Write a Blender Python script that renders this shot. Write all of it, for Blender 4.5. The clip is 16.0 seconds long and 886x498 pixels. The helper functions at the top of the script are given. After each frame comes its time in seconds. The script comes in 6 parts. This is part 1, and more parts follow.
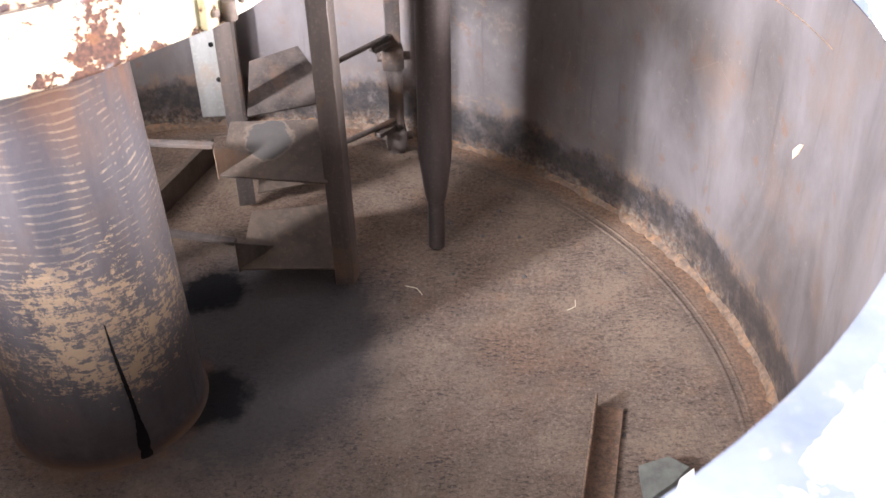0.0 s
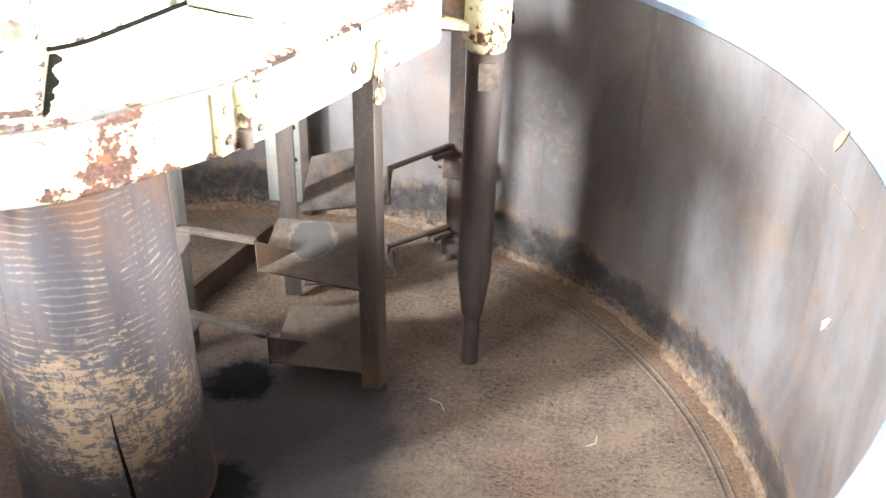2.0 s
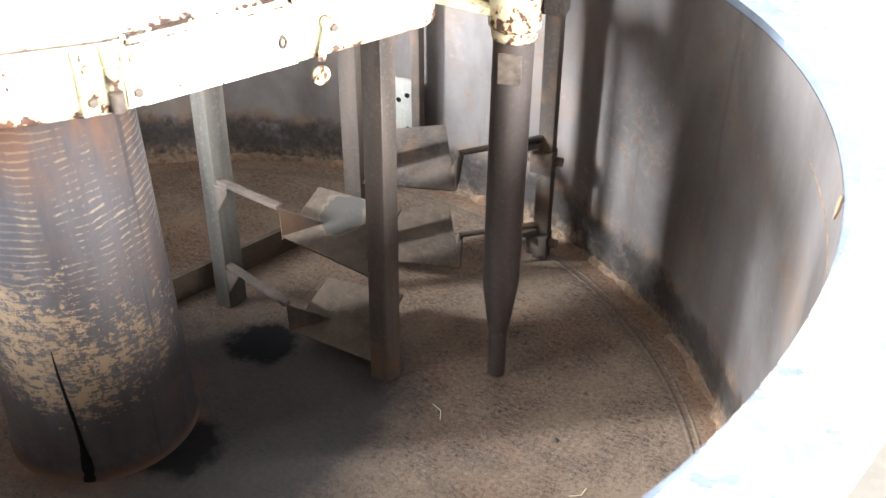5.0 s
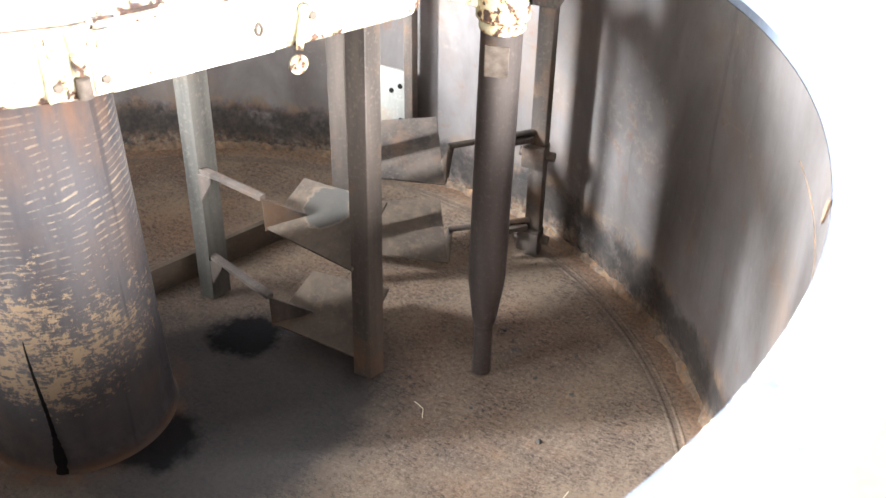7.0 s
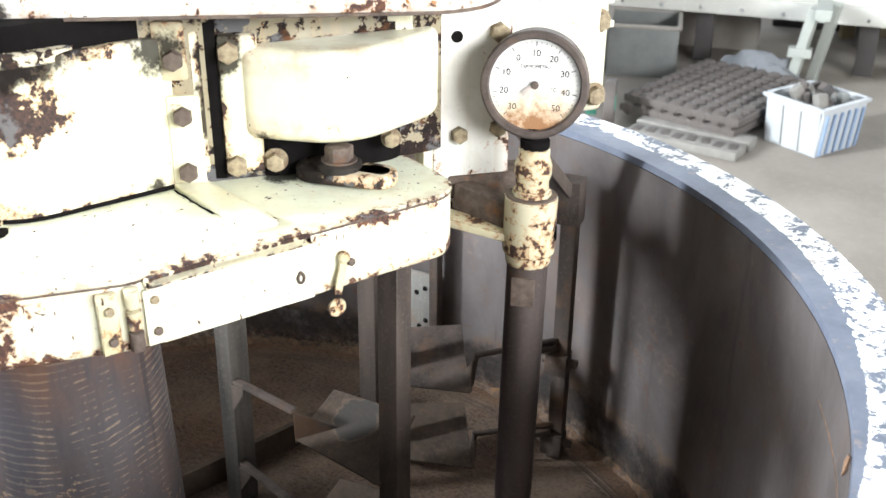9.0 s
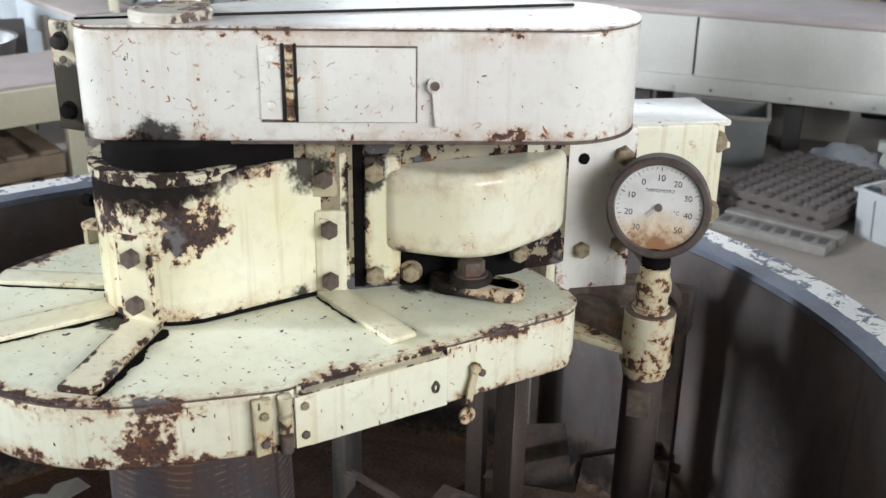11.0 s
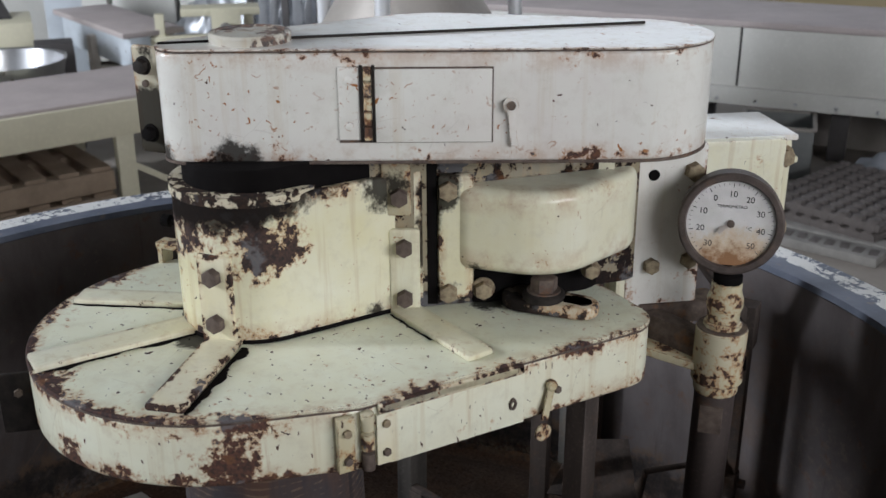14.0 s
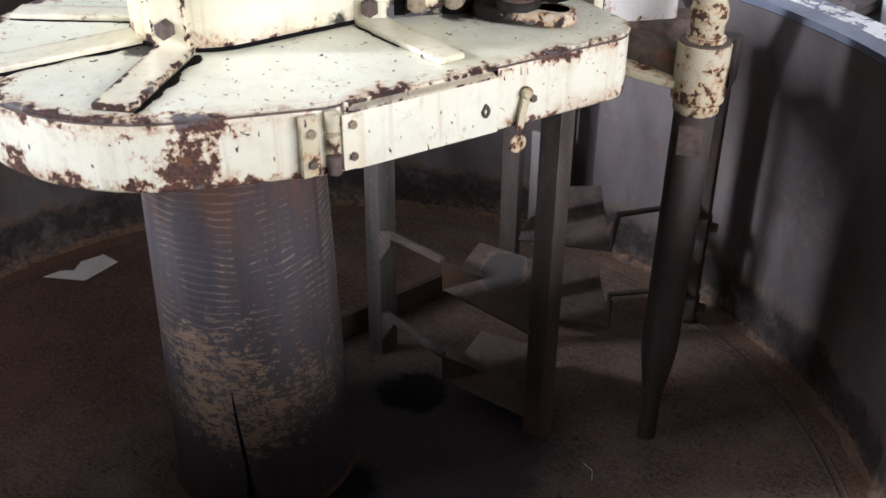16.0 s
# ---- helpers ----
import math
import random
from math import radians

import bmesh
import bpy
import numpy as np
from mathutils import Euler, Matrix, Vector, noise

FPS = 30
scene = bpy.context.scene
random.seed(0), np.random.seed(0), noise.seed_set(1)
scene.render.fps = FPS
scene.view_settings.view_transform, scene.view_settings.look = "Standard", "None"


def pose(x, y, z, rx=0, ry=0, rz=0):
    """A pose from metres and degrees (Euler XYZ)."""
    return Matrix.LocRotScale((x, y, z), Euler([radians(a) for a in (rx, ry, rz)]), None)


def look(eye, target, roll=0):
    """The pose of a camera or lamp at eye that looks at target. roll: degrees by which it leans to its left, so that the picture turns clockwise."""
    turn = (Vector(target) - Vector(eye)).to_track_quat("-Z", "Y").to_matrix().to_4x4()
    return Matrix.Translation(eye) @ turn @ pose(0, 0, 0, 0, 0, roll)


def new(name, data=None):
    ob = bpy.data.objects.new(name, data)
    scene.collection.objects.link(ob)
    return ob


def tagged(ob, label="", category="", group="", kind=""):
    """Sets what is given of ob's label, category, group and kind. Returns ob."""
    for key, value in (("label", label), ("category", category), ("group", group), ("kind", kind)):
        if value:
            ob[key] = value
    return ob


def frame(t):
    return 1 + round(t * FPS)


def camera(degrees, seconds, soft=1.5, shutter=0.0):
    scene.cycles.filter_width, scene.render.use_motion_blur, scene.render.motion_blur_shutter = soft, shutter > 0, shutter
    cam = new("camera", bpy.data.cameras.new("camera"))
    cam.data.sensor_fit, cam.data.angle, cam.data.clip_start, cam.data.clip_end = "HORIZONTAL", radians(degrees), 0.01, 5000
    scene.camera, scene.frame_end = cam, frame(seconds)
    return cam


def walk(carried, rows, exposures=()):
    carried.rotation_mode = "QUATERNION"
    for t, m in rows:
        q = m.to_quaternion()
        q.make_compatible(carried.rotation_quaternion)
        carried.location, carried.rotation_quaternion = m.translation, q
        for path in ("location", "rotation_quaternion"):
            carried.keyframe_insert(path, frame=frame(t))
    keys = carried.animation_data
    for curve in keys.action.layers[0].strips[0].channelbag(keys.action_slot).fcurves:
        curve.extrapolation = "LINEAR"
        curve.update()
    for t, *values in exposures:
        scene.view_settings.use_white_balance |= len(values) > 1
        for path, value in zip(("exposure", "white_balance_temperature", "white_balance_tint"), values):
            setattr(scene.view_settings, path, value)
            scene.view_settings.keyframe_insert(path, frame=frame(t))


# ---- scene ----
cam = camera(46.0, 16.0)
cam.data.dof.use_dof, cam.data.dof.focus_distance, cam.data.dof.aperture_fstop = True, 1.6, 8.0
EXPOSURES = [(0.0, 2.3, 6500, 18), (1.0, 2.62, 6500, 12), (1.5, 2.66, 6500, 9), (2.3, 2.55, 6500, 6), (3.0, 2.3, 6500, 6), (3.5, 2.3, 6500, 6), (4.7, 2.3, 6500, 6), (7.0, 2.6, 6500, 6), (7.5, 2.55, 6500, 6), (8.0, 2.3, 6500, 6), (8.5, 1.7, 6500, 7), (9.2, 0.72, 6500, 8), (11.3, -0.32, 6400, 10), (12.5, -0.5, 6350, 11), (13.5, -0.8, 6350, 11), (14.0, -0.97, 6350, 12), (14.5, -1.05, 6300, 14), (15.0, -0.58, 6250, 17), (15.5, -0.3, 6200, 19), (16.0, 0.0, 6200, 20)]
PATH = [
    (0, (0.06, -0.027, 1.132), (0.009, 1.611, -0.014), -1.3),
    (0.5, (0.075, -0.02, 1.148), (-0.071, 1.619, 0.012), -1.9),
    (1, (0.09, -0.017, 1.155), (-0.095, 1.63, 0.036), -1.7),
    (1.5, (0.127, -0.001, 1.177), (-0.1, 1.666, 0.096), -1.8),
    (2, (0.186, 0.034, 1.209), (-0.077, 1.721, 0.166), 1.5),
    (2.2, (0.202, 0.056, 1.185), (-0.108, 1.75, 0.194), 0.1),
    (2.3, (0.217, 0.057, 1.204), (-0.09, 1.764, 0.277), 0.3),
    (2.5, (0.246, 0.085, 1.198), (-0.108, 1.793, 0.218), -1.8),
    (2.7, (0.307, 0.121, 1.197), (-0.167, 1.777, 0.206), -1.4),
    (2.8, (0.339, 0.141, 1.199), (-0.226, 1.77, 0.191), -1.2),
    (3, (0.4, 0.196, 1.197), (-0.298, 1.754, 0.153), -0.5),
    (3.2, (0.454, 0.203, 1.198), (-0.294, 1.757, 0.132), 1.1),
    (3.5, (0.498, 0.2, 1.207), (-0.222, 1.763, 0.189), 1.3),
    (3.8, (0.536, 0.184, 1.228), (-0.202, 1.735, 0.194), -0.1),
    (4, (0.571, 0.201, 1.222), (-0.213, 1.716, 0.178), -1.9),
    (4.5, (0.612, 0.304, 1.203), (-0.217, 1.758, 0.107), -0.5),
    (7, (0.637, 0.396, 1.177), (-0.211, 1.816, 0.052), 0.9),
    (7.5, (0.638, 0.396, 1.203), (-0.227, 1.851, 0.137), 1.1),
    (8, (0.638, 0.394, 1.242), (-0.26, 1.883, 0.254), 1.3),
    (8.5, (0.622, 0.391, 1.272), (-0.306, 1.897, 0.339), 0.6),
    (9, (0.615, 0.389, 1.302), (-0.333, 1.915, 0.422), 0.5),
    (11.5, (0.559, 0.282, 1.392), (-0.563, 1.758, 0.641), 0.8),
    (12, (0.547, 0.267, 1.394), (-0.598, 1.727, 0.648), 0.5),
    (12.5, (0.535, 0.266, 1.419), (-0.619, 1.731, 0.696), 0),
    (13, (0.523, 0.272, 1.44), (-0.627, 1.757, 0.753), 0.2),
    (13.5, (0.53, 0.268, 1.432), (-0.63, 1.755, 0.767), -0.1),
    (14, (0.534, 0.268, 1.397), (-0.613, 1.731, 0.658), -0.3),
    (14.5, (0.52, 0.264, 1.359), (-0.598, 1.694, 0.518), 0.6),
    (15, (0.523, 0.269, 1.308), (-0.544, 1.685, 0.383), 0.4),
    (15.5, (0.522, 0.272, 1.271), (-0.51, 1.674, 0.286), 0.5),
    (16, (0.524, 0.27, 1.238), (-0.476, 1.647, 0.189), 0),
]
walk(cam, [(t, look(eye, target, roll)) for t, eye, target, roll in PATH], EXPOSURES)

# -------------------------------- body

# ---------------------------------------------------------------- world and light
GROUND = -0.38
world = bpy.data.worlds.new("world")
scene.world = world
world.use_nodes = True
wn = world.node_tree.nodes
wl = world.node_tree.links
sky = wn.new("ShaderNodeTexSky")
sky.sky_type = "NISHITA"
sky.sun_disc = False
sky.sun_elevation = radians(26.7)
sky.sun_rotation = radians(157.5)
wn["Background"].inputs["Strength"].default_value = 0.12
wl.new(sky.outputs["Color"], wn["Background"].inputs["Color"])

sun_data = bpy.data.lights.new("sun", "SUN")
sun_data.energy = 5.5
sun_data.angle = radians(0.3)
sun_data.color = (1.0, 0.97, 0.93)
sun = new("sun", sun_data)
SUN_FROM = Vector((0.38, -0.92, 0.5))
sun.matrix_world = look(SUN_FROM * 10, (0, 0, 0))


def window_lamp(x, y, z, tx, ty, tz, w, h, power, color=(0.9, 0.95, 1.0)):
    d = bpy.data.lights.new("window_light", "AREA")
    d.shape, d.size, d.size_y, d.energy, d.color = "RECTANGLE", w, h, power, color
    ob = new("window_light", d)
    ob.matrix_world = look((x, y, z), (tx, ty, tz))
    return ob


# ---------------------------------------------------------------- mesh helpers
def thing(name, loc, label, category, group="", kind=""):
    e = new(name)
    e.location = loc
    e.empty_display_size = 0.05
    return tagged(e, label, category, group, kind)


def part(name, bm, mat, parent=None, label="", smooth=True, m=None):
    me = bpy.data.meshes.new(name)
    bm.normal_update()
    bm.to_mesh(me)
    bm.free()
    return link(name, me, mat, parent, label, smooth, m)


def link(name, me, mat, parent=None, label="", smooth=True, m=None):
    if mat and not me.materials:
        me.materials.append(mat)
    if smooth:
        me.polygons.foreach_set("use_smooth", [True] * len(me.polygons))
        me.set_sharp_from_angle(angle=radians(35))
    ob = new(name, me)
    if m is not None:
        ob.matrix_basis = m
    if parent:
        ob.parent = parent
        ob.matrix_parent_inverse = world_of(parent).inverted()
    if label:
        ob["label"] = label
    return ob


def world_of(ob):
    if ob.parent:
        return world_of(ob.parent) @ ob.matrix_parent_inverse @ ob.matrix_basis
    return ob.matrix_basis.copy()


def bevel(bm, w, seg=2, angle=30):
    es = [e for e in bm.edges if len(e.link_faces) == 2 and e.calc_face_angle(0) > radians(angle)]
    if es:
        bmesh.ops.bevel(bm, geom=es, offset=w, segments=seg, profile=0.6, affect="EDGES", clamp_overlap=True)
    return bm


def add_box(bm, m, sx, sy, sz):
    r = bmesh.ops.create_cube(bm, size=1.0, matrix=m @ Matrix.Diagonal((sx, sy, sz, 1)))
    return r["verts"]


def box(m, sx, sy, sz, b=0.002, seg=2):
    bm = bmesh.new()
    add_box(bm, m, sx, sy, sz)
    if b:
        bevel(bm, b, seg)
    return bm


def span(p0, p1):
    """A pose at p0 whose z points to p1."""
    p0, p1 = Vector(p0), Vector(p1)
    return Matrix.Translation(p0) @ (p1 - p0).to_track_quat("Z", "Y").to_matrix().to_4x4(), (p1 - p0).length


def bar(p0, p1, w, t, b=0.0015, up=None):
    """A flat bar from p0 to p1, w wide across up, t thick along up."""
    p0, p1 = Vector(p0), Vector(p1)
    d = (p1 - p0).normalized()
    u = Vector(up) if up else Vector((0, 0, 1))
    s = d.cross(u).normalized()
    u = s.cross(d).normalized()
    m = Matrix((s, d, u)).transposed().to_4x4()
    m.translation = (p0 + p1) / 2
    return box(m, w, (p1 - p0).length, t, b)


def lathe(profile, seg=48, m=Matrix(), closed=False, arc=(0, 360)):
    """A turned body from (radius, height) pairs."""
    bm = bmesh.new()
    full = arc[1] - arc[0] >= 360
    n = seg if full else seg + 1
    rings = []
    for r, z in profile:
        ring = []
        for i in range(n):
            a = radians(arc[0] + (arc[1] - arc[0]) * i / seg)
            ring.append(bm.verts.new(m @ Vector((r * math.cos(a), r * math.sin(a), z))))
        rings.append(ring)
    if closed:
        rings.append(rings[0])
    for a, b in zip(rings, rings[1:]):
        for i in range(n if full else n - 1):
            j = (i + 1) % n
            bm.faces.new((a[i], a[j], b[j], b[i]))
    if not closed and full:
        bm.faces.new(list(reversed(rings[0])))
        bm.faces.new(rings[-1])
    return bm


def rod(points, r, seg=10):
    """A round bar through the points."""
    bm = bmesh.new()
    pts = [Vector(p) for p in points]
    rings = []
    for i, p in enumerate(pts):
        d = (pts[min(i + 1, len(pts) - 1)] - pts[max(i - 1, 0)]).normalized()
        s = d.orthogonal().normalized() if not rings else (last - d * last.dot(d)).normalized()
        last = s
        t = d.cross(s)
        rings.append([bm.verts.new(p + r * (math.cos(a) * s + math.sin(a) * t)) for a in [2 * math.pi * k / seg for k in range(seg)]])
    for a, b in zip(rings, rings[1:]):
        for k in range(seg):
            bm.faces.new((a[k], a[(k + 1) % seg], b[(k + 1) % seg], b[k]))
    bm.faces.new(list(reversed(rings[0])))
    bm.faces.new(rings[-1])
    return bm


def round_outline(circles, step=6):
    """The convex outline round some circles (x, y, r)."""
    pts = [(x + r * math.cos(radians(a)), y + r * math.sin(radians(a))) for x, y, r in circles for a in range(0, 360, step)]
    pts = sorted(set((round(a, 6), round(b, 6)) for a, b in pts))

    def half(ps):
        out = []
        for p in ps:
            while len(out) > 1 and (out[-1][0] - out[-2][0]) * (p[1] - out[-2][1]) - (out[-1][1] - out[-2][1]) * (p[0] - out[-2][0]) <= 0:
                out.pop()
            out.append(p)
        return out[:-1]

    return half(pts) + half(pts[::-1])


def prism(outline, z0, z1, b=0.006, seg=3, fade=0.024):
    """An upright body over a convex outline, with rounded rims; its attribute wear is 1 on the rims and fades over a few millimetres."""
    bm = bmesh.new()
    wear = bm.verts.layers.float.new("wear")
    k = len(outline)
    normals = []
    for i in range(k):
        (ax, ay), (cx, cy) = outline[i - 1], outline[(i + 1) % k]
        v = Vector((cy - ay, ax - cx))
        normals.append(v.normalized())
    b = max(b, 0.0004)
    tall = min(fade, (z1 - z0) * 0.35)
    steps = [(b + fade, z0, 0.0)]
    for q in range(seg + 1):
        a = math.pi / 2 * q / seg
        steps.append((b - b * math.sin(a), z0 + b - b * math.cos(a), 1.0))
    steps += [(0.0, z0 + b + tall, 0.0), (0.0, z1 - b - tall, 0.0)] if z1 - z0 - 2 * b - 2 * tall > 0.001 else []
    for q in range(seg + 1):
        a = math.pi / 2 * q / seg
        steps.append((b - b * math.cos(a), z1 - b + b * math.sin(a), 1.0))
    steps.append((b + fade, z1, 0.0))
    rings = []
    for off, z, w in steps:
        ring = []
        for (x, y), nn in zip(outline, normals):
            v = bm.verts.new((x - nn.x * off, y - nn.y * off, z))
            v[wear] = w
            ring.append(v)
        rings.append(ring)
    for r, s in zip(rings, rings[1:]):
        for i in range(k):
            bm.faces.new((r[i], r[(i + 1) % k], s[(i + 1) % k], s[i]))
    bm.faces.new(rings[0][::-1])
    bm.faces.new(rings[-1])
    return bm


def plate(m, sx, sy, t, b=0.002, fade=0.009, corner=0.004):
    """A flat plate in the pose m, t thick along its z, with worn rims."""
    bm = bmesh.new()
    wear = bm.verts.layers.float.new("wear")
    b = min(b, t * 0.4)
    steps = [(b + fade, -t / 2, 0.0), (b, -t / 2, 1.0), (0.3 * b, -t / 2 + 0.3 * b, 1.0), (0.0, -t / 2 + b, 1.0)]
    steps += [(0.0, t / 2 - b, 1.0), (0.3 * b, t / 2 - 0.3 * b, 1.0), (b, t / 2, 1.0), (b + fade, t / 2, 0.0)]
    rings = []
    for off, z, w in steps:
        r = max(corner - off, 0.0003)
        hx, hy = sx / 2 - off - r, sy / 2 - off - r
        ring = []
        for k in range(12):
            a = radians(90 * (k // 3) + 45 * (k % 3))
            cx, cy = (hx if k // 3 in (0, 3) else -hx), (hy if k // 3 in (0, 1) else -hy)
            v = bm.verts.new(m @ Vector((cx + r * math.cos(a), cy + r * math.sin(a), z)))
            v[wear] = w
            ring.append(v)
        rings.append(ring)
    for p, q in zip(rings, rings[1:]):
        for k in range(12):
            bm.faces.new((p[k], p[(k + 1) % 12], q[(k + 1) % 12], q[k]))
    bm.faces.new(rings[0][::-1])
    bm.faces.new(rings[-1])
    return bm


def facing(p, normal, up=(0, 0, 1)):
    """A pose at p whose z runs along normal and whose y is as near to up as can be."""
    n = Vector(normal).normalized()
    x = Vector(up).cross(n)
    if x.length < 1e-4:
        x = Vector((1, 0, 0))
    x.normalize()
    y = n.cross(x)
    m = Matrix((x, y, n)).transposed().to_4x4()
    m.translation = p
    return m


BOLTS = {}


def bolt(parent, p, normal, r, mat, name="bolt", turn=0.0, washer=True):
    """A hexagon bolt head with its washer."""
    key = (round(r, 4), mat.name, washer)
    if key not in BOLTS:
        bm = bmesh.new()
        h = r * 1.0
        off = 0.0
        if washer:
            bmesh.ops.create_cone(bm, cap_ends=True, segments=20, radius1=r * 1.3, radius2=r * 1.25, depth=r * 0.22, matrix=pose(0, 0, r * 0.11))
            off = r * 0.22
        v = bmesh.ops.create_cone(bm, cap_ends=True, segments=6, radius1=r, radius2=r, depth=h, matrix=pose(0, 0, off + h / 2))["verts"]
        es = list({e for w in v for e in w.link_edges if all(abs(q.co.z - off - h) < 1e-5 for q in e.verts)})
        bmesh.ops.bevel(bm, geom=es, offset=r * 0.14, segments=2, affect="EDGES", profile=0.5)
        me = bpy.data.meshes.new(name)
        bm.normal_update()
        bm.to_mesh(me)
        bm.free()
        me.materials.append(mat)
        BOLTS[key] = me
    m = facing(p, normal) @ pose(0, 0, 0, 0, 0, turn)
    return link(name, BOLTS[key], mat, parent, m=m)


# ---------------------------------------------------------------- materials
class Nodes:
    def __init__(self, name):
        self.mat = bpy.data.materials.new(name)
        self.mat.use_nodes = True
        self.t = self.mat.node_tree
        self.bsdf = self.t.nodes["Principled BSDF"]
        self.coord = self.t.nodes.new("ShaderNodeTexCoord").outputs["Object"]

    def put(self, sock, v):
        if isinstance(v, bpy.types.NodeSocket):
            self.t.links.new(v, sock)
        elif isinstance(v, (tuple, list)) and len(v) == 3 and sock.type == "RGBA":
            sock.default_value = (*v, 1)
        else:
            sock.default_value = v

    def node(self, kind, out, props=(), **ins):
        n = self.t.nodes.new(kind)
        p = dict(props)
        if "operation" in p:
            n.operation = p["operation"]
        if "use_clamp" in p:
            n.use_clamp = p["use_clamp"]
        if "noise_dimensions" in p:
            n.noise_dimensions = p["noise_dimensions"]
        if "clamp" in p:
            n.clamp = p["clamp"]
        if "data_type" in p:
            n.data_type = p["data_type"]
        if "attribute_name" in p:
            n.attribute_name = p["attribute_name"]
        if "samples" in p:
            n.samples = p["samples"]
        if "wave_type" in p:
            n.wave_type, n.bands_direction, n.wave_profile = p["wave_type"], p["bands_direction"], p["wave_profile"]
        if "feature" in p:
            n.feature = p["feature"]
        for k, v in ins.items():
            self.put(n.inputs[int(k[1:]) if k[0] == "i" and k[1:].isdigit() else k.replace("_", " ")], v)
        return n.outputs[out]

    def math(self, op, a, b=0.0, clamp=False):
        return self.node("ShaderNodeMath", 0, {"operation": op, "use_clamp": clamp}, i0=a, i1=b)

    def scaled(self, s):
        return self.node("ShaderNodeVectorMath", 0, {"operation": "MULTIPLY"}, i0=self.coord, i1=s)

    def noise(self, scale, detail=4.0, rough=0.55, vec=None, distort=0.0):
        return self.node("ShaderNodeTexNoise", 0, {"noise_dimensions": "3D"}, Vector=vec or self.coord, Scale=scale, Detail=detail, Roughness=rough, Distortion=distort)

    def ramp(self, v, a, b, lo=0.0, hi=1.0):
        return self.node("ShaderNodeMapRange", 0, {"clamp": True}, Value=v, From_Min=a, From_Max=b, To_Min=lo, To_Max=hi)

    def mix(self, f, a, b):
        return self.node("ShaderNodeMix", 2, {"data_type": "RGBA"}, i0=f, i6=a, i7=b)

    def blob(self, p, r, stretch=(1, 1, 1)):
        """1 at p, 0 at the distance r."""
        d = self.node("ShaderNodeVectorMath", 0, {"operation": "SUBTRACT"}, i0=self.coord, i1=p)
        d = self.node("ShaderNodeVectorMath", 0, {"operation": "MULTIPLY"}, i0=d, i1=stretch)
        n = self.node("ShaderNodeVectorMath", 1, {"operation": "LENGTH"}, i0=d)
        return self.ramp(n, 0.0, r, 1.0, 0.0)

    def sum(self, items):
        out = items[0]
        for i in items[1:]:
            out = self.math("ADD", out, i)
        return out

    def done(self, color, rough, metal=0.0, height=None, bump=0.4, dist=0.003):
        self.put(self.bsdf.inputs["Base Color"], color)
        self.put(self.bsdf.inputs["Roughness"], rough)
        self.put(self.bsdf.inputs["Metallic"], metal)
        if height is not None:
            b = self.node("ShaderNodeBump", 0, Strength=bump, Distance=dist, Height=height)
            self.put(self.bsdf.inputs["Normal"], b)
        return self.mat


def edge_mask(n, radius):
    """Where the surface bends within the radius: worn corners."""
    bev = n.node("ShaderNodeBevel", 0, {"samples": 4}, Radius=radius)
    geo = n.node("ShaderNodeNewGeometry", "Normal")
    dot = n.node("ShaderNodeVectorMath", 1, {"operation": "DOT_PRODUCT"}, i0=bev, i1=geo)
    return n.ramp(dot, 0.99, 0.8)


